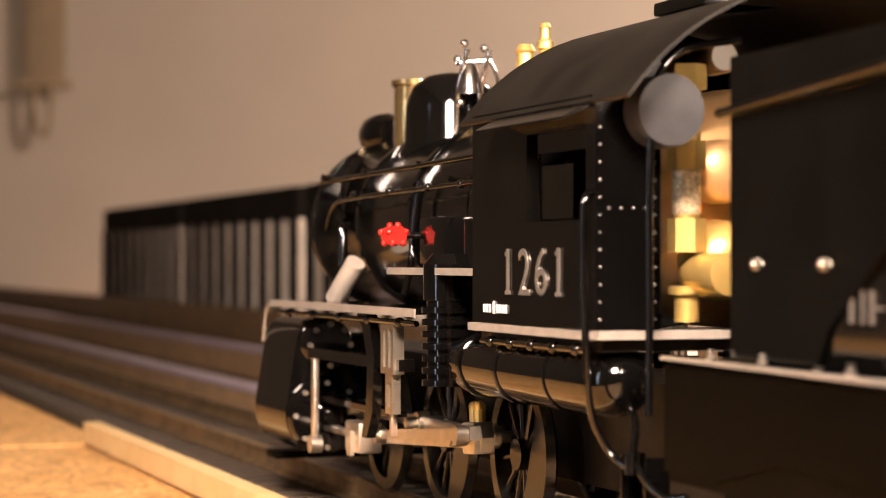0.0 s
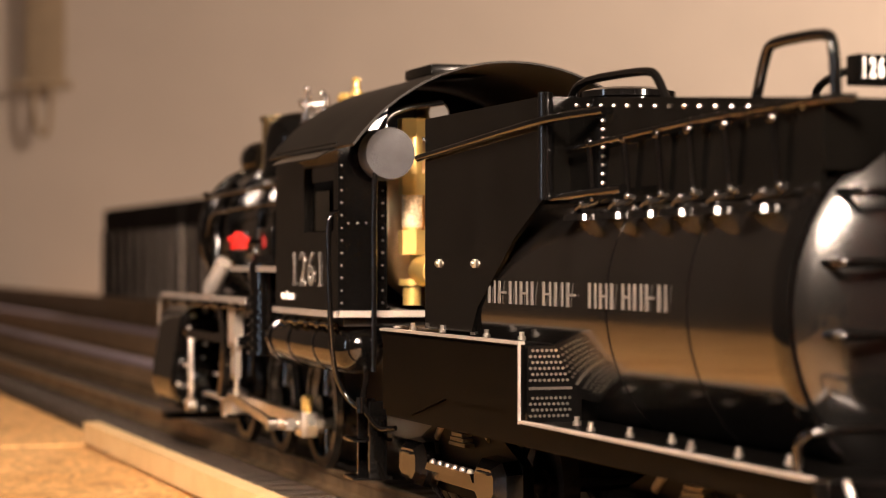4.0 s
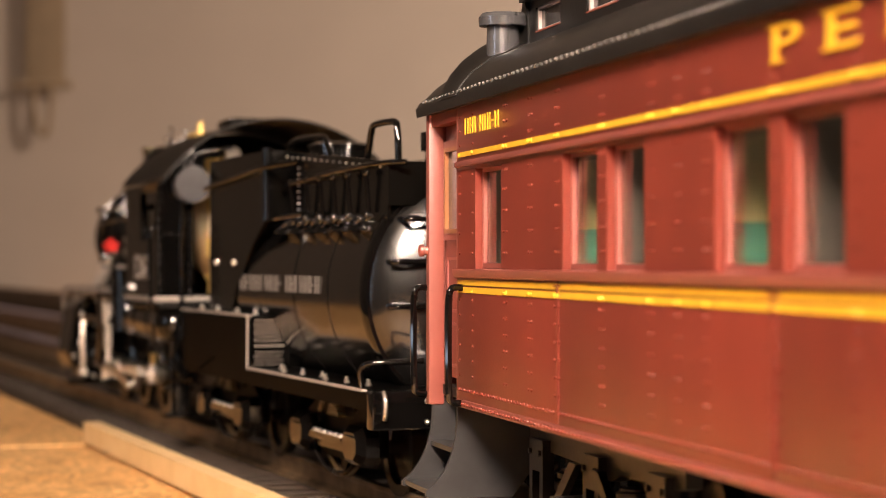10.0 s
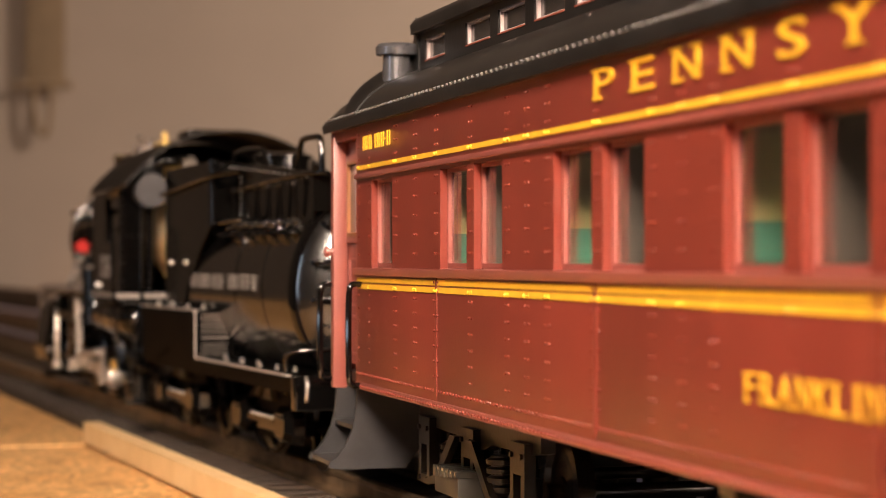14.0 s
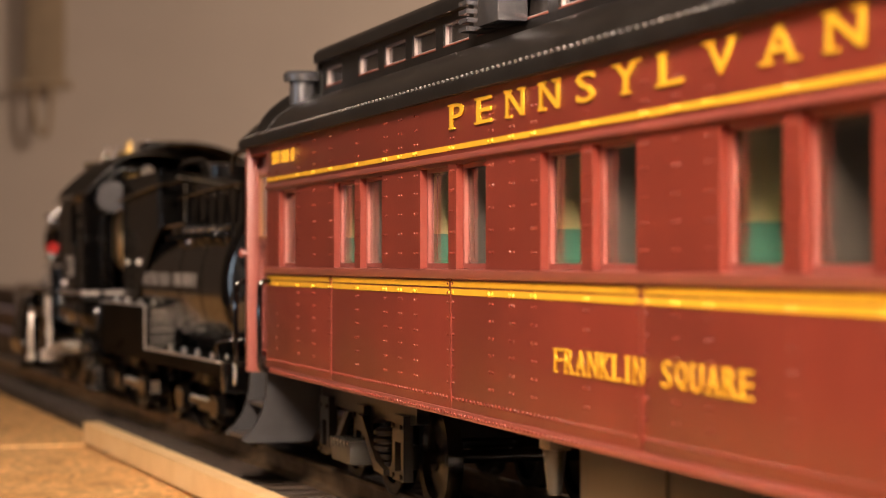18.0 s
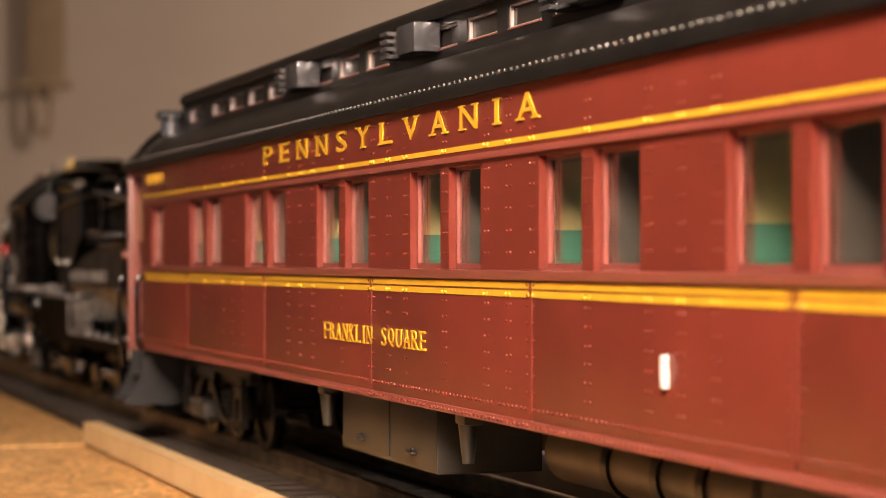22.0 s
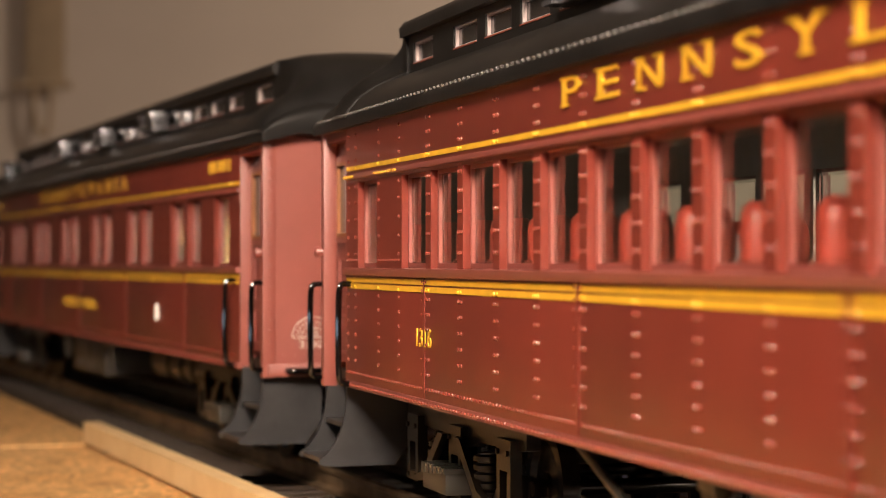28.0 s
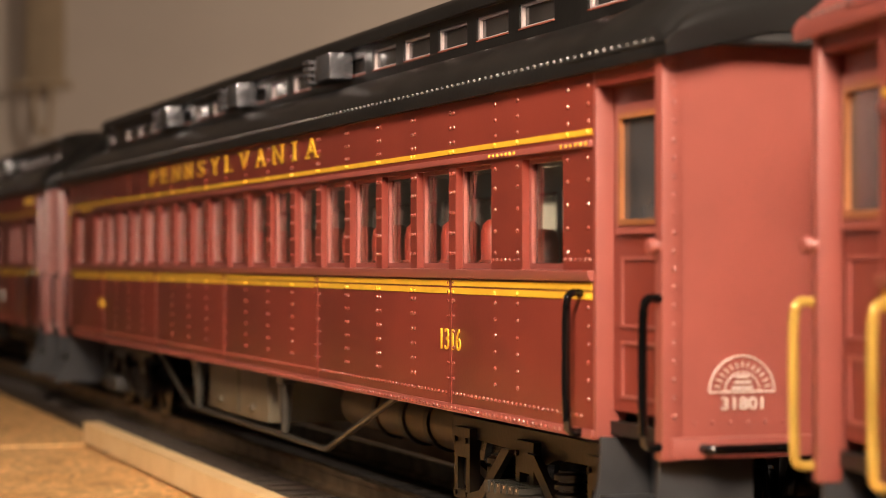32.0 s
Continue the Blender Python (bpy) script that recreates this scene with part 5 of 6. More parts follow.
    for y in (-0.0685, -0.0765):
        bm = bmesh.new()
        cyl(bm, (-0.0450, y - 0.0007, 0.0848), (-0.0450, y + 0.0007, 0.0848), 0.0028, n=16)
        for k in range(5):
            a = k*math.tau/5 + 0.3
            ball(bm, (-0.0450 + 0.0029*math.cos(a), y, 0.0848 + 0.0029*math.sin(a)), 0.0011, 8)
        wheel = part("valve_wheel", bm, VALVERED, e, "small red valve handwheel")
        bm = bmesh.new()
        tube(bm, [(-0.0450, y, 0.0848), (-0.0450, y + 0.0050, 0.0848), (-0.0400, y + 0.0060, 0.0848), (-0.0290, y + 0.0060, 0.0848)], 0.0010)
        part("valve_stem", bm, BLACK, wheel)
    bm = bmesh.new()
    box(bm, -0.0400, -0.0300, -0.1060, -0.0820, 0.0760, 0.0900, 0.001)
    part("valve_box", bm, BLACK, e)
    bm = bmesh.new()
    cyl(bm, (-0.0380, -0.1350, 0.0750), (-0.0380, -0.1350, 0.0880), 0.0060)
    cyl(bm, (-0.0380, -0.1350, 0.0880), (-0.0380, -0.1350, 0.0930), 0.0035)
    part("boiler_fittings", bm, BLACK, e)
    bm = bmesh.new()
    box(bm, -0.036, 0.036, 0.066, 0.076, 0.028, 0.044, 0.001)
    part("front_beam", bm, SKIRT, e)
    bm = bmesh.new()
    box(bm, -0.048, 0.048, 0.060, 0.074, 0.0050, 0.0080, 0.0008)
    for x in (-0.034, 0.034):
        box(bm, x - 0.0015, x + 0.0015, 0.066, 0.070, 0.0080, 0.0280)
    part("foot_board", bm, SKIRT, e)
    # driving wheels with counterweights and spokes
    bm = bmesh.new()
    lathe(bm, (0, 0, 0), [(DRIVER*0.2, -0.0275), (DRIVER*0.2, -0.0215), (0.003, -0.0213), (0.003, 0.0213), (DRIVER*0.2, 0.0215), (DRIVER*0.2, 0.0275)], 24, "x")
    axle = mesh_of("driving_wheel", bm, GRAPHITE)
    pieces = []
    for sx in (-1, 1):
        x = sx*0.0245
        bm = bmesh.new()
        lathe(bm, (x, 0, 0), [(DRIVER*0.83, -0.0025), (DRIVER*0.83, 0.0025), (DRIVER, 0.0025 if sx > 0 else 0.001), (DRIVER*1.07, 0.0 if sx > 0 else -0.0002), (DRIVER, -0.0025 if sx < 0 else -0.001), (DRIVER*0.83, -0.0025)], 40, "x", False)
        pieces.append(("tyre", mesh_of("tyre", bm, GRAPHITE), 0))
        bm = bmesh.new()
        prism(bm, [(0.86*DRIVER*math.cos(a), 0.86*DRIVER*math.sin(a)) for a in [math.radians(205 + 13*j) for j in range(11)]], "x", x - 0.002, x + 0.002)
        pieces.append(("counterweight", mesh_of("counterweight", bm, GRAPHITE), 0))
        bm = bmesh.new()
        cyl(bm, (x, 0, CRANK), (x + sx*0.012, 0, CRANK), 0.0018, n=12)
        pieces.append(("crank_pin", mesh_of("crank_pin", bm, STEEL), 0))
        bm = bmesh.new()
        tube(bm, [(x, 0, 0.15*DRIVER), (x, 0, 0.86*DRIVER)], 0.0011, 8)
        spoke = mesh_of("spoke", bm, GRAPHITE)
        pieces += [("spoke", spoke, 30*k) for k in range(12)]
    # return cranks on the last axle, which drive the valve gear
    returns = []
    for sx in (-1, 1):
        bm = bmesh.new()
        d = Vector((-0.0070, -0.0005 - CRANK)).normalized()
        q = Vector((-d.y, d.x))*0.0019
        p0, p1 = Vector((0, CRANK)) - d*0.003, Vector((-0.0070, -0.0005)) + d*0.003
        prism(bm, [tuple(p0 + q*1.2), tuple(p0 - q*1.2), tuple(p1 - q), tuple(p1 + q)], "x", sx*0.0402, sx*0.0432)
        returns.append(("return_crank", mesh_of("return_crank", bm, STEEL), 0))
        bm = bmesh.new()
        cyl(bm, (sx*0.0365, 0, CRANK), (sx*0.0440, 0, CRANK), 0.0022, n=12)
        returns.append(("crank_bolt", mesh_of("crank_bolt", bm, STEEL), 0))
    for y in AXLES:
        w = new("driving_wheel", axle)
        w.parent = e
        w.location = (0, y, DRIVER)
        for name, me, turn in pieces + (returns if y == AXLES[2] else []):
            o = new(name, me)
            o.parent = w
            o.matrix_basis = pose(0, 0, 0, turn)
        SPINS.append((w, DRIVER))
    for sx in (-1, 1):
        bm = bmesh.new()
        x0, x1 = sx*0.0290, sx*0.0315
        box(bm, x0, x1, AXLES[2] - 0.004, AXLES[0] + 0.004, -0.0019, 0.0019, 0.0005)
        for y in AXLES:
            cyl(bm, (x0, y, 0), (x1 + sx*0.0015, y, 0), 0.0034)
        rod = part("side_rod", bm, STEEL, e, "bright steel coupling rod")
        ENGINE_RODS.append((rod, "side", sx))
        bm = bmesh.new()
        ln = 0.0970
        prism(bm, [(0.0, -0.0028), (0.004, -0.0030), (ln, -0.0020), (ln, 0.0020), (0.004, 0.0030), (0.0, 0.0028), (-0.006, 0.0040), (-0.0075, 0.0), (-0.006, -0.0040)], "x", sx*0.0330, sx*0.0365)
        box(bm, sx*0.0320, sx*0.0385, -0.0060, 0.0040, -0.0046, 0.0046, 0.0008)
        cyl(bm, (sx*0.0325, ln, 0), (sx*0.0400, ln, 0), 0.0028)
        rod = part("main_rod", bm, STEEL, e, "bright steel connecting rod")
        ENGINE_RODS.append((rod, "main", sx))
        bm = bmesh.new()
        prism(bm, [(0.0, -0.0016), (0.0760, -0.0013), (0.0760, 0.0013), (0.0, 0.0016)], "x", sx*0.0440, sx*0.0456)
        for y in (0.0, 0.0760):
            cyl(bm, (sx*0.0434, y, 0), (sx*0.0468, y, 0), 0.0026, n=14)
        gear = part("eccentric_rod", bm, STEEL, e, "bright steel eccentric rod")
        ENGINE_RODS.append((gear, "gear", sx))
        bm = bmesh.new()
        for y in (-0.0022, 0.0022):
            cyl(bm, (sx*0.0350, y, 0.0040), (sx*0.0350, y, 0.0085), 0.0016, n=10)
            ball(bm, (sx*0.0350, y, 0.0088), 0.0018, 10)
        part("oil_cup", bm, BRASS, rod, "brass oil cups")
        bm = bmesh.new()
        box(bm, sx*0.0360, sx*0.0440, -0.008, 0.008, -0.0050, 0.0050, 0.0008)
        cyl(bm, (sx*0.0400, 0.006, 0), (sx*0.0400, 0.060, 0), 0.0014, n=12)
        box(bm, sx*0.0440, sx*0.0455, -0.003, 0.001, -0.006, 0.002)
        rod = part("crosshead", bm, STEEL, e, "bright steel crosshead with its piston rod")
        ENGINE_RODS.append((rod, "cross", sx))
        bm = bmesh.new()
        box(bm, sx*0.0475, sx*0.0495, 0.003, 0.0065, 0.0130, 0.0440, 0.0005)
        cyl(bm, (sx*0.0465, 0.0045, 0.0150), (sx*0.0505, 0.0045, 0.0150), 0.0030)
        part("combination_lever", bm, STEEL, e, "bright steel combination lever")
    return e


BOILER = material("boiler_black", (0.0030, 0.0027, 0.0024), 0.13, spot=0.3, scale=60, spec=0.55)
# steam pipe is gloss black; the lamp's reflection is painted as a bright colour
PIPEGLINT = material("pipe_glint", (0.88, 0.78, 0.68), 0.42, 0.7, spot=0.1, scale=80)
GAUGEGLASS = material("gauge_glass", (0.62, 0.50, 0.32), 0.3, 0.2, spot=0.35, scale=900)
CLAMPGLINT = material("clamp_glint", (0.11, 0.105, 0.10), 0.16, 0.9, spot=0.2, scale=90)
KNOB = material("knob_grey", (0.030, 0.030, 0.033), 0.55, spot=0.15, scale=300, bump=0.3, bump_scale=1500)
CABROOF = material("cab_roof_satin_black", (0.0085, 0.0072, 0.0058), 0.45, spot=0.3, scale=60, spec=0.2, bump=0.06)
TANKEND = material("tank_end_black", (0.0035, 0.0032, 0.0030), 0.22, spot=0.3, scale=60, spec=0.7, coat=1.0)
TANK = material("tank_gloss_black", (0.0035, 0.0031, 0.0028), 0.17, spot=0.3, scale=40, spec=0.6, coat=0.3)
STACKM = material("chimney_dark_brass", (0.42, 0.30, 0.14), 0.22, 0.9, spot=0.2, scale=40)
SILVERM = material("polished_silver", (0.75, 0.70, 0.66), 0.18, 1.0, spot=0.1, scale=80)
engine_ob = engine()


# ---------------------------------------------------------------- tender
def tender():
    t = tagged(new("tender"), "gloss black cylindrical-tank tender with silver lettering", "tender")
    AX, R = 0.0665, 0.0412
    bm = bmesh.new()
    lathe(bm, (0, -0.1560, AX), [(R, 0.0), (R, 0.215)], 56, "y")
    tank = part("tank", bm, TANK, t, "long cylindrical water tank")
    bm = bmesh.new()
    lathe(bm, (0, -0.1560, AX), [(0.0020, -0.0116), (0.0130, -0.0110), (0.0240, -0.0092), (0.0320, -0.0066), (0.0370, -0.0040), (0.0398, -0.0017), (R - 0.0002, -0.0002)], 56, "y")
    part("tank_end", bm, TANKEND, t, "domed satin black tank end")
    bm = bmesh.new()
    lathe(bm, (0, -0.1560, AX), [(R, -0.0015), (R + 0.0008, 0), (R + 0.0008, 0.004), (R, 0.0045)], 56, "y")
    part("tank_band", bm, BLACK, t)
    for y in (0.045, 0.090):
        bm = bmesh.new()
        lathe(bm, (0, -0.1560 + y, AX), [(R, 0), (R + 0.00025, 0.0001), (R + 0.00025, 0.0006), (R, 0.0007)], 56, "y")
        part("tank_band", bm, BLACK, t)
    # bunker: tall flat-sided front part that slopes down over the tank
    for sx in (-1, 1):
        bm = bmesh.new()
        prism(bm, [(0.0690, 0.0570), (0.0690, 0.1190), (-0.0250, 0.1190), (-0.0262, 0.0925), (-0.0060, 0.0830), (0.0230, 0.0640), (0.0280, 0.0570)], "x", sx*0.0406, sx*0.0418)
        part("bunker_side", bm, SATIN, t)
        bm = bmesh.new()
        prism(bm, [(-0.0255, 0.0915), (-0.0255, 0.1190), (-0.158, 0.1095), (-0.158, 0.0900)], "x", sx*0.0330, sx*0.0342)
        part("bunker_side", bm, SATIN, t)
        bm = bmesh.new()
        cyl(bm, (sx*0.0408, -0.0258, 0.0925), (sx*0.0408, -0.0258, 0.1200), 0.0020, n=20)
        part("bunker_corner", bm, BLACK, t)
        boxpart("bunker_step", (sx*0.0330, sx*0.0412, -0.0262, -0.0250, 0.0925, 0.1190), SATIN, t)
    boxpart("bunker_front", (-0.0406, 0.0406, 0.0672, 0.0690, 0.0570, 0.1190), SATIN, t)
    boxpart("bunker_back", (-0.0342, 0.0342, -0.1592, -0.1580, 0.0950, 0.1095), SATIN, t)
    bm = bmesh.new()
    prism(bm, [(0.067, 0.1150), (-0.0250, 0.1150), (-0.158, 0.1060), (-0.158, 0.0950), (0.067, 0.0950)], "x", -0.0330, 0.0330)
    part("oil_bunker", bm, SATIN, t)
    bm = bmesh.new()
    for i in range(16):
        ball(bm, (-0.0344, -0.031 - 0.0080*i, 0.1165 - 0.00057*i), 0.00045, 6)
    for i in range(10):
        ball(bm, (-0.0344, -0.0480, 0.0940 + 0.0022*i), 0.00045, 6)
    for i in range(18):
        z = 0.034 + 0.0040*i
        for dx in (0, 0.0026):
            x = -0.0228 + dx
            if (x*x + (z - AX)**2) < 0.039**2:
                rr = math.hypot(x, z - AX)
                ball(bm, (x, -0.1558 - 0.0116*(1 - (rr/R)**2.6), z), 0.0005, 6)
    # bright metal stands in for the glints on black rivets
    tagged(part("tank_rivets", bm, STEEL, t), kind="stuff")
    for y in (0.0560, 0.0250):
        bm = bmesh.new()
        box(bm, -0.0424, -0.0416, y - 0.0012, y + 0.0012, 0.0750, 0.0774, 0.0003)
        cyl(bm, (-0.0424, y, 0.0762), (-0.0430, y, 0.0762), 0.0007, n=8)
        part("square_bolt", bm, STEEL, t, "bright square bolt")
    # stepped deck
    bm = bmesh.new()
    prism(bm, [(0.0880, 0.0560), (-0.0290, 0.0560), (-0.0290, 0.0362), (-0.1800, 0.0362), (-0.1800, 0.0300), (0.0880, 0.0300)], "x", -0.0480, 0.0480)
    part("deck", bm, SKIRT, t)
    for sx in (-1, 1):
        bm = bmesh.new()
        x0, x1 = sx*0.0480, sx*0.0500
        box(bm, x0, x1, -0.0300, 0.0880, 0.0558, 0.0566)
        box(bm, x1 - sx*0.0006, x1, -0.0307, -0.0300, 0.0357, 0.0566)
        box(bm, x0, x1, -0.1810, -0.0307, 0.0360, 0.0367)
        part("deck_edge", bm, RUNGREY, t)
        bm = bmesh.new()
        prism(bm, [(0.0880, 0.0548), (-0.0298, 0.0548), (-0.0298, 0.0385), (0.0300, 0.0385), (0.0600, 0.0320), (0.0880, 0.0320)], "x", sx*0.0482, sx*0.0490)
        part("deck_skirt", bm, SKIRT, t)
    # perforated tread plates beside the tank
    bm = bmesh.new()
    box(bm, -0.0478, -0.0330, -0.0312, -0.0290, 0.0362, 0.0556)
    plate_ob = part("tread_plate", bm, BLACK, t)
    bm = bmesh.new()
    for i in range(9):
        for j in range(12):
            x, z = -0.0470 + i*0.00125 + 0.0006*(j % 2), 0.0378 + j*0.0015
            if j not in (4, 5):
                cyl(bm, (x, -0.0311, z), (x, -0.0316, z), 0.00040, n=6)
    box(bm, -0.0474, -0.0358, -0.0317, -0.0311, 0.0444, 0.0451)
    tagged(part("tread_dots", bm, STEEL, plate_ob, "bright pierced dots"), kind="stuff")
    for i in range(12):
        bm = bmesh.new()
        lathe(bm, (-0.0440 + 0.002*(i % 3), 0.0740 - 0.0215*i if i < 5 else -0.0450 - 0.0185*(i - 5), 0.0562 if i < 5 else 0.0363), [(0.0011, 0), (0.0011, 0.0010), (0.0007, 0.0011), (0.0007, 0.0022)], 10)
        # bright metal puts the bolts' glints into their colour
        part("deck_bolt", bm, STEEL, t)
    # lettering in plain bars, one word of eight letters and one of seven
    for y0, n, ln in ((0.0150, 8, 0.0650), (-0.0560, 7, 0.0470)):
        bar_word("railroad_name", n, SILVER, t, near_side(y0, 0.0655, -0.0415), ln, 0.0061, 0.30, "silver bars of a name")
    bm = bmesh.new()
    tube(bm, [(-0.0430, 0.0720, 0.1075), (-0.0440, -0.0200, 0.1120), (-0.0420, -0.034, 0.1130), (-0.0350, -0.0500, 0.1140)], 0.0011)
    part("pipe", bm, BLACK, t)
    bm = bmesh.new()
    tube(bm, [(-0.0365, -0.0300, 0.1050), (-0.0365, -0.1000, 0.1080), (-0.0360, -0.1600, 0.1090), (-0.0300, -0.1650, 0.1090)], 0.0009)
    part("pipe", bm, BLACK, t)
    bm = bmesh.new()
    tube(bm, [(-0.0390, -0.0260, 0.0930), (-0.0385, -0.0700, 0.0940)], 0.0012)
    part("pipe", bm, BLACK, t)
    for i, y in enumerate((-0.045, -0.066, -0.085, -0.102, -0.120, -0.142)):
        bm = bmesh.new()
        cyl(bm, (-0.0355, y, 0.0930), (-0.0365, y, 0.1050), 0.0008, n=8)
        ball(bm, (-0.0365, y, 0.1062), 0.0013, 8)
        lathe(bm, (-0.0360, y + 0.004, 0.0870), [(0.0060, 0), (0.0055, 0.0015), (0.0020, 0.0022)], 16)
        br = part("bracket", bm, BLACK, t)
        # clamp with added beads; sparkles on black castings are in its lighter metal
        bm = bmesh.new()
        tube(bm, [(-0.0372, y + 0.007, 0.0885), (-0.0382, y + 0.003, 0.0905), (-0.0378, y - 0.003, 0.0905), (-0.0366, y - 0.006, 0.0920)], 0.0008, 8)
        for dy, z in ((0.007, 0.0886), (0.001, 0.0912), (-0.006, 0.0922)):
            ball(bm, (-0.0382, y + dy, z), 0.0009, 10)
        part("clamp", bm, CLAMPGLINT, br, "black pipe clamp, greyed and beaded for its sparkles")
    bm = bmesh.new()
    lathe(bm, (0.0, 0.0150, 0.1150), [(0.0125, 0), (0.0125, 0.0070), (0.0135, 0.0074), (0.0135, 0.0090), (0.0100, 0.0100)], 24)
    part("filler_hatch", bm, BLACK, t)
    bm = bmesh.new()
    tube(bm, [(-0.030, -0.0150, 0.1180), (-0.030, -0.0220, 0.1235), (-0.030, -0.0660, 0.1228), (-0.030, -0.0715, 0.1205), (-0.030, -0.0810, 0.1085)], 0.0011)
    part("hand_rail", bm, BLACK, t)
    bm = bmesh.new()
    tube(bm, [(-0.030, -0.1205, 0.1085), (-0.030, -0.1265, 0.1215), (-0.030, -0.1300, 0.1232), (-0.030, -0.1520, 0.1230), (-0.030, -0.1560, 0.1212), (-0.030, -0.1575, 0.0980)], 0.0012)
    part("hand_rail", bm, BLACK, t)
    bm = bmesh.new()
    tube(bm, [(0.004, -0.0850, 0.1130), (0.004, -0.0870, 0.1190), (-0.006, -0.1290, 0.1200)], 0.0010)
    part("hand_rail", bm, BLACK, t)
    # rear lamp with number board
    bm = bmesh.new()
    lathe(bm, (0.0, -0.1400, 0.1205), [(0.0070, 0), (0.0085, -0.004), (0.0085, -0.0150), (0.0080, -0.0160)], 24, "y")
    cyl(bm, (0, -0.148, 0.104), (0, -0.148, 0.114), 0.003)
    lamp = part("rear_headlight", bm, BLACK, t)
    bm = bmesh.new()
    box(bm, -0.0150, -0.0060, -0.1390, -0.1340, 0.1140, 0.1205, 0.0004)
    part("number_board", bm, BLACK, lamp)
    serif_letters("board_number", "1261", WHITE, lamp, rear_side(-0.0143, 0.1154, -0.1393), 0.0044, 0.0076, "white numerals")
    serif_letters("tender_number", "1261", WHITE, t, rear_side(-0.0205, 0.0677, -0.1682), 0.0118, 0.0360, "large white numerals")
    for z, x in ((0.0905, -0.0300), (0.0766, -0.0345), (0.0623, -0.0345)):
        bm = bmesh.new()
        tube(bm, [(x, -0.1570, z), (x, -0.1655, z), (x + 0.001, -0.1670, z), (x + 0.013, -0.1675, z), (x + 0.014, -0.1660, z), (x + 0.014, -0.1600, z)], 0.0010)
        part("rung", bm, BLACK, t)
    bm = bmesh.new()
    tube(bm, [(-0.0480, -0.1750, 0.0370), (-0.0490, -0.1760, 0.0430), (-0.0470, -0.1790, 0.0450), (-0.0300, -0.1830, 0.0455)], 0.0010)
    part("rear_rail", bm, BLACK, t)
    bm = bmesh.new()
    tube(bm, [(-0.0440, -0.1855, 0.0360), (-0.0440, -0.1875, 0.0340), (-0.0440, -0.1875, 0.0290), (-0.0440, -0.1865, 0.0275)], 0.0008)
    part("rear_rail", bm, STEEL, t)
    bm = bmesh.new()
    tube(bm, [(-0.0200, -0.1810, 0.0380), (-0.0200, -0.1830, 0.0480), (0.02, -0.1830, 0.0480), (0.0200, -0.1810, 0.0380)], 0.0010)
    part("rear_rail", bm, BLACK, t)
    boxpart("end_beam", (-0.0480, 0.0480, -0.1860, -0.1800, 0.0240, 0.0362), BLACK, t, 0.0008)
    for x, z in ((-0.0300, 0.0330), (-0.0300, 0.0265), (-0.0150, 0.0330)):
        bm = bmesh.new()
        ball(bm, (x, -0.1862, z), 0.0009, 8)
        part("beam_bolt", bm, STEEL, t)
    boxpart("coupler", (-0.004, 0.004, -0.2300, -0.1860, 0.020, 0.027), UNDER, t, 0.001)
    # trucks
    for y in (0.0500, -0.1080):
        tr = boxpart("truck", (-0.020, 0.020, y - 0.010, y + 0.010, 0.014, 0.030), UNDER, t)
        for sx in (-1, 1):
            x = sx*0.0340
            bm = bmesh.new()
            prism(bm, [(y-0.046, 0.0215), (y-0.030, 0.0275), (y+0.030, 0.0275), (y+0.046, 0.0215), (y+0.046, 0.0125), (y+0.020, 0.0085), (y-0.020, 0.0085), (y-0.046, 0.0125)], "x", x - 0.0015, x + 0.0015)
            part("side_frame", bm, SKIRT, tr)
            for k in (-0.036, 0.036):
                bm = bmesh.new()
                d = -1 if k > 0 else 1
                loft(bm, [[(x + sx*o, y + k + u*w + d*0.002, 0.0158 + v*h) for u, v in ((-1, -0.45), (-0.6, -1), (0.6, -1), (1, -0.45), (1, 0.5), (0.7, 1), (-0.7, 1), (-1, 0.5))]
                          for o, w, h in ((0.001, 0.0120, 0.0072), (0.0060, 0.0112, 0.0066), (0.0086, 0.0078, 0.0044))])
                lump = part("journal_box", bm, BLACK, tr, smooth=20)
                bm = bmesh.new()
                box(bm, x + sx*0.0084, x + sx*0.0094, y + k + d*0.002 - 0.0046, y + k + d*0.002 + 0.0046, 0.0186, 0.0194, 0.0002)
                part("lid_edge", bm, GRAPHITE, lump)
            bm = bmesh.new()
            prism(bm, [(y - 0.024, 0.0120), (y + 0.024, 0.0120), (y + 0.018, 0.0180), (y - 0.018, 0.0180)], "x", x + sx*0.0012, x + sx*0.0046)
            part("truss", bm, BLACK, tr)
            for q in (-1, 1):
                bm = bmesh.new()
                tube(bm, [(x + sx*0.003, y + q*0.026, 0.0100), (x + sx*0.003, y + q*0.012, 0.0042), (x + sx*0.003, y + q*0.003, 0.0040)], 0.0009, 8)
                part("brake_rod", bm, BLACK, tr)
            bm = bmesh.new()
            tube(bm, [(x + sx*0.001, y - 0.020, 0.0270), (x + sx*0.001, y - 0.010, 0.0315), (x + sx*0.001, y + 0.004, 0.0325), (x + sx*0.001, y + 0.020, 0.0290), (x + sx*0.001, y + 0.026, 0.0240)], 0.0016)
            tube(bm, [(x, y - 0.018, 0.0085), (x, y - 0.006, 0.0030), (x, y + 0.006, 0.0030), (x, y + 0.018, 0.0085)], 0.0010)
            part("brake_hanger", bm, TANKTAN, tr)
            bm = bmesh.new()
            prism(bm, [(y - 0.021, 0.0150), (y + 0.021, 0.0150), (y + 0.019, 0.0172), (y - 0.019, 0.0172)], "x", x + sx*0.001, x + sx*0.0072)
            cap = part("spring_plank", bm, BLACK, tr)
            for j in range(6):
                bm = bmesh.new()
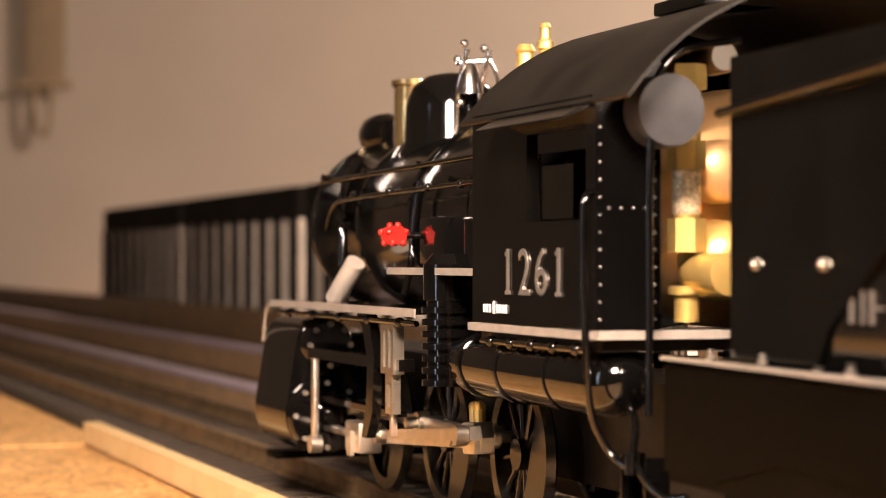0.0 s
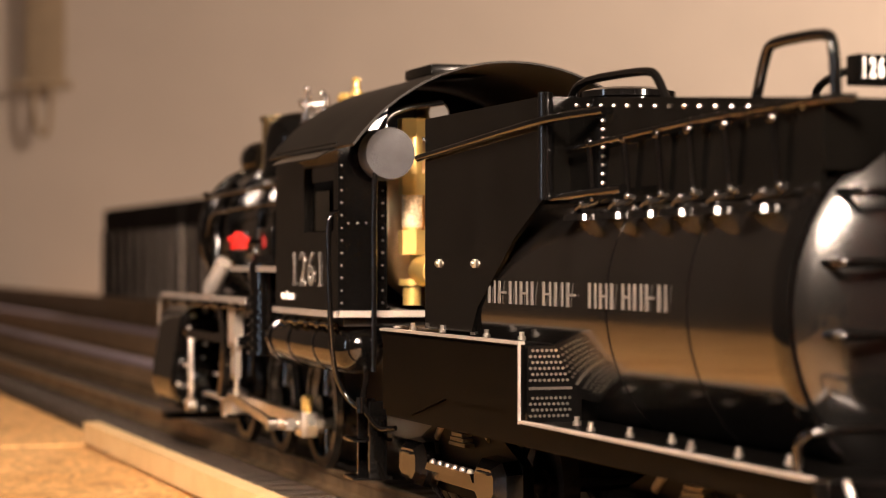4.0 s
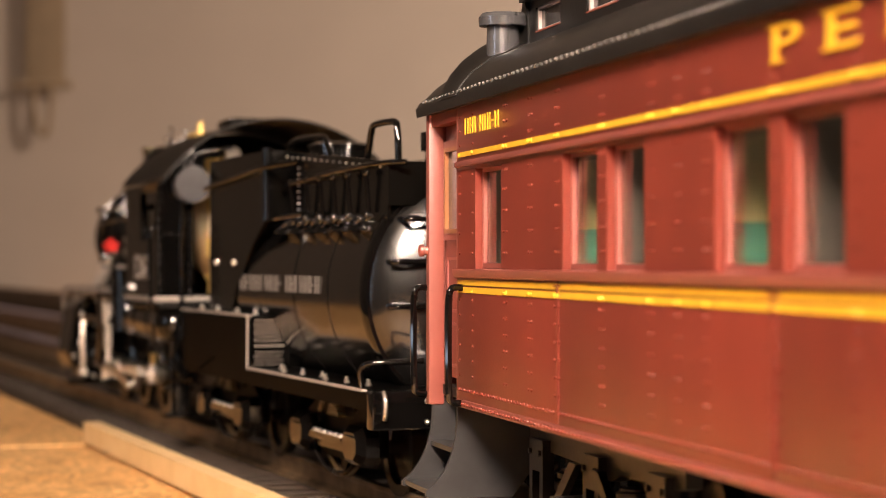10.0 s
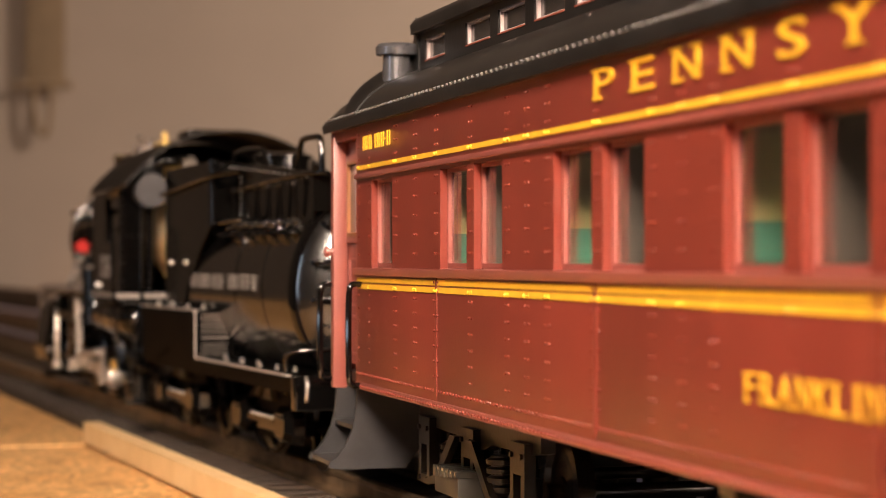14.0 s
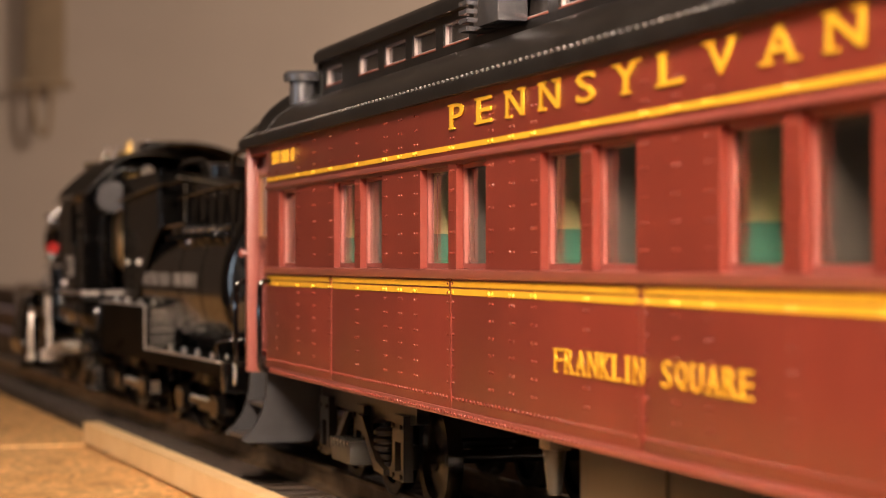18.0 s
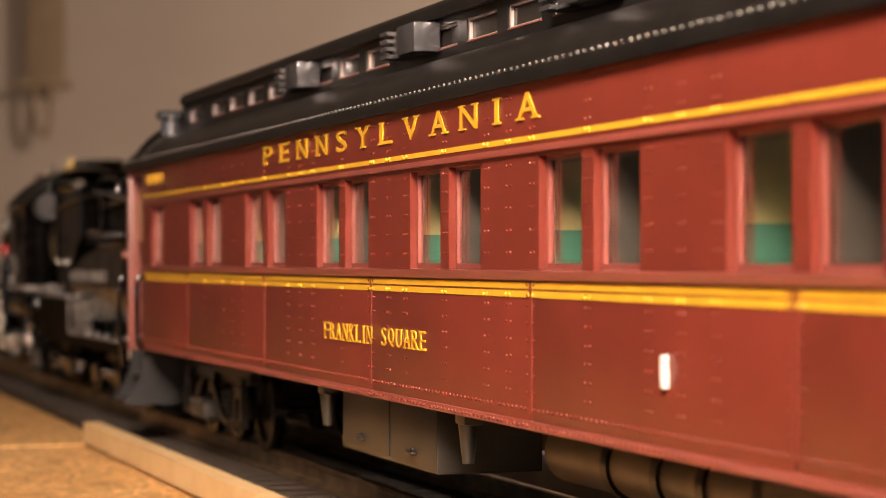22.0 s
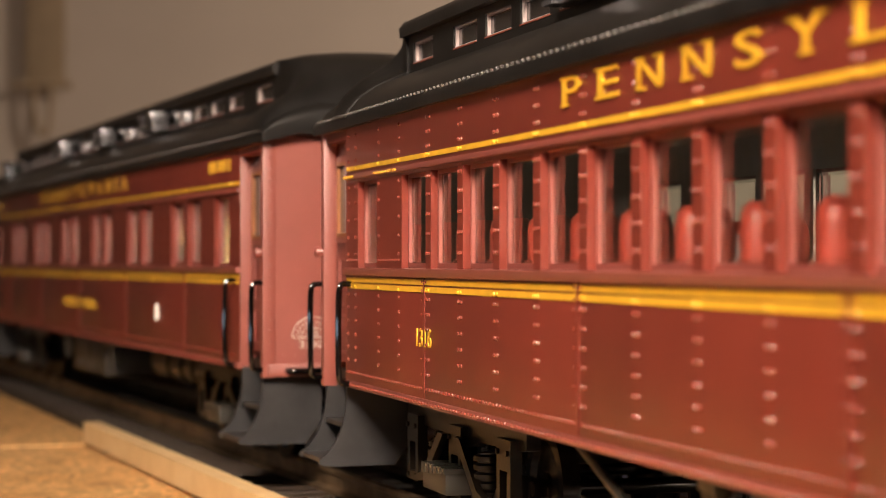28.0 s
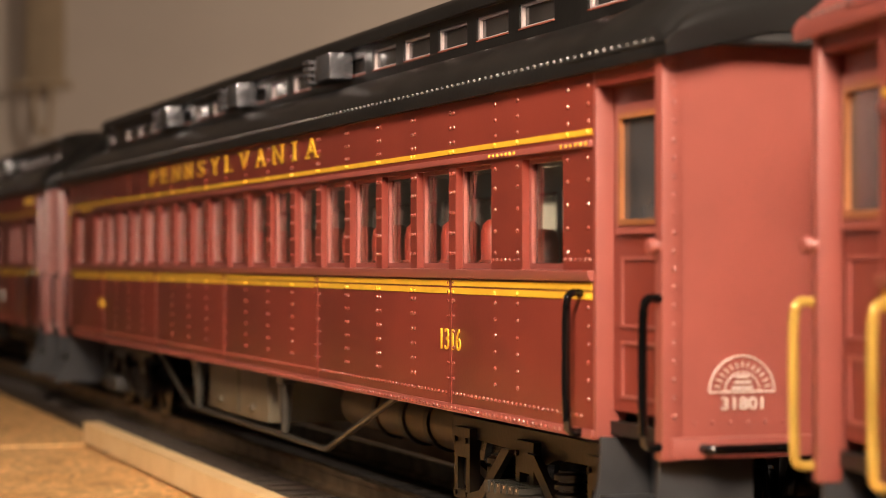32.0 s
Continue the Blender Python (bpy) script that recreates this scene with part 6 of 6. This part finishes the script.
                ball(bm, (x + sx*0.0062, y - 0.0165 + j*0.0066, 0.0174), 0.0011, 8)
                part("bolt_head", bm, STEEL, cap)
            for j in range(3):
                boxpart("leaf", (x + sx*0.0005, x + sx*0.0045, y - 0.007 + 0.0012*j, y + 0.007 - 0.0012*j, 0.0235 + 0.0014*j, 0.0245 + 0.0014*j), TANKTAN, tr)
        for k in (-0.036, 0.036):
            w = new("wheel", TENDER_WHEEL)
            w.parent = tr
            w.location = (0, y + k, 0.0152)
            SPINS.append((w, 0.0152))
    return t


TENDER_WHEEL = wheelset_mesh(0.0152, 0.0235, GRAPHITE)
tender_ob = tender()


# ---------------------------------------------------------------- the train runs
def engine_pose(s):
    """The rigid engine sets itself a degree askew between the rails once it is on the straight."""
    f = min(1.0, max(0.0, (s - 0.30)/0.18))
    turn = Matrix.Translation((0, -0.19, 0)) @ pose(0, 0, 0, 0, 0, -1.1*f*f*(3 - 2*f)) @ Matrix.Translation((0, 0.19, 0))
    return body_pose(s, 0.06) @ turn


def motions():
    steps = [i * 0.125 for i in range(257)]
    walk(engine_ob, [(t, engine_pose(travelled(t) + ENGINE_AT)) for t in steps[::2]])
    for ob, at, truck in ((tender_ob, TENDER_AT, 0.0785), (sleeper, 0.0, 0.29), (day_coach, -PITCH, 0.29), (rear_coach, -2*PITCH, 0.29)):
        walk(ob, [(t, body_pose(travelled(t) + at, truck)) for t in steps[::2]])
    for ob, r in SPINS:
        x, y, z = ob.location
        walk(ob, [(t, pose(x, y, z, -math.degrees((travelled(t) + 0.8) / r) - 67.0)) for t in steps])
    for ob, what, sx in ENGINE_RODS:
        rows = []
        for t in steps:
            a = -(travelled(t) + 0.8) / DRIVER - math.radians(67.0)
            cy, cz = -CRANK*math.sin(a), CRANK*math.cos(a)
            y, z = AXLES[2] + cy, DRIVER + cz
            ln, zc = 0.0970, 0.0195
            dz = zc - z
            yc = y + math.sqrt(ln*ln - dz*dz)
            if what == "side":
                rows.append((t, pose(0, cy, DRIVER + cz)))
            elif what == "gear":
                py = AXLES[2] - 0.0070*math.cos(a) + 0.0005*math.sin(a)
                pz = DRIVER - 0.0070*math.sin(a) - 0.0005*math.cos(a)
                rows.append((t, pose(0, py, pz, math.degrees(math.asin((0.0228 - pz)/0.0760)))))
            elif what == "main":
                rows.append((t, pose(0, y, z, math.degrees(math.atan2(dz, yc - y)))))
            else:
                rows.append((t, pose(0, yc, zc)))
        walk(ob, rows)


motions()
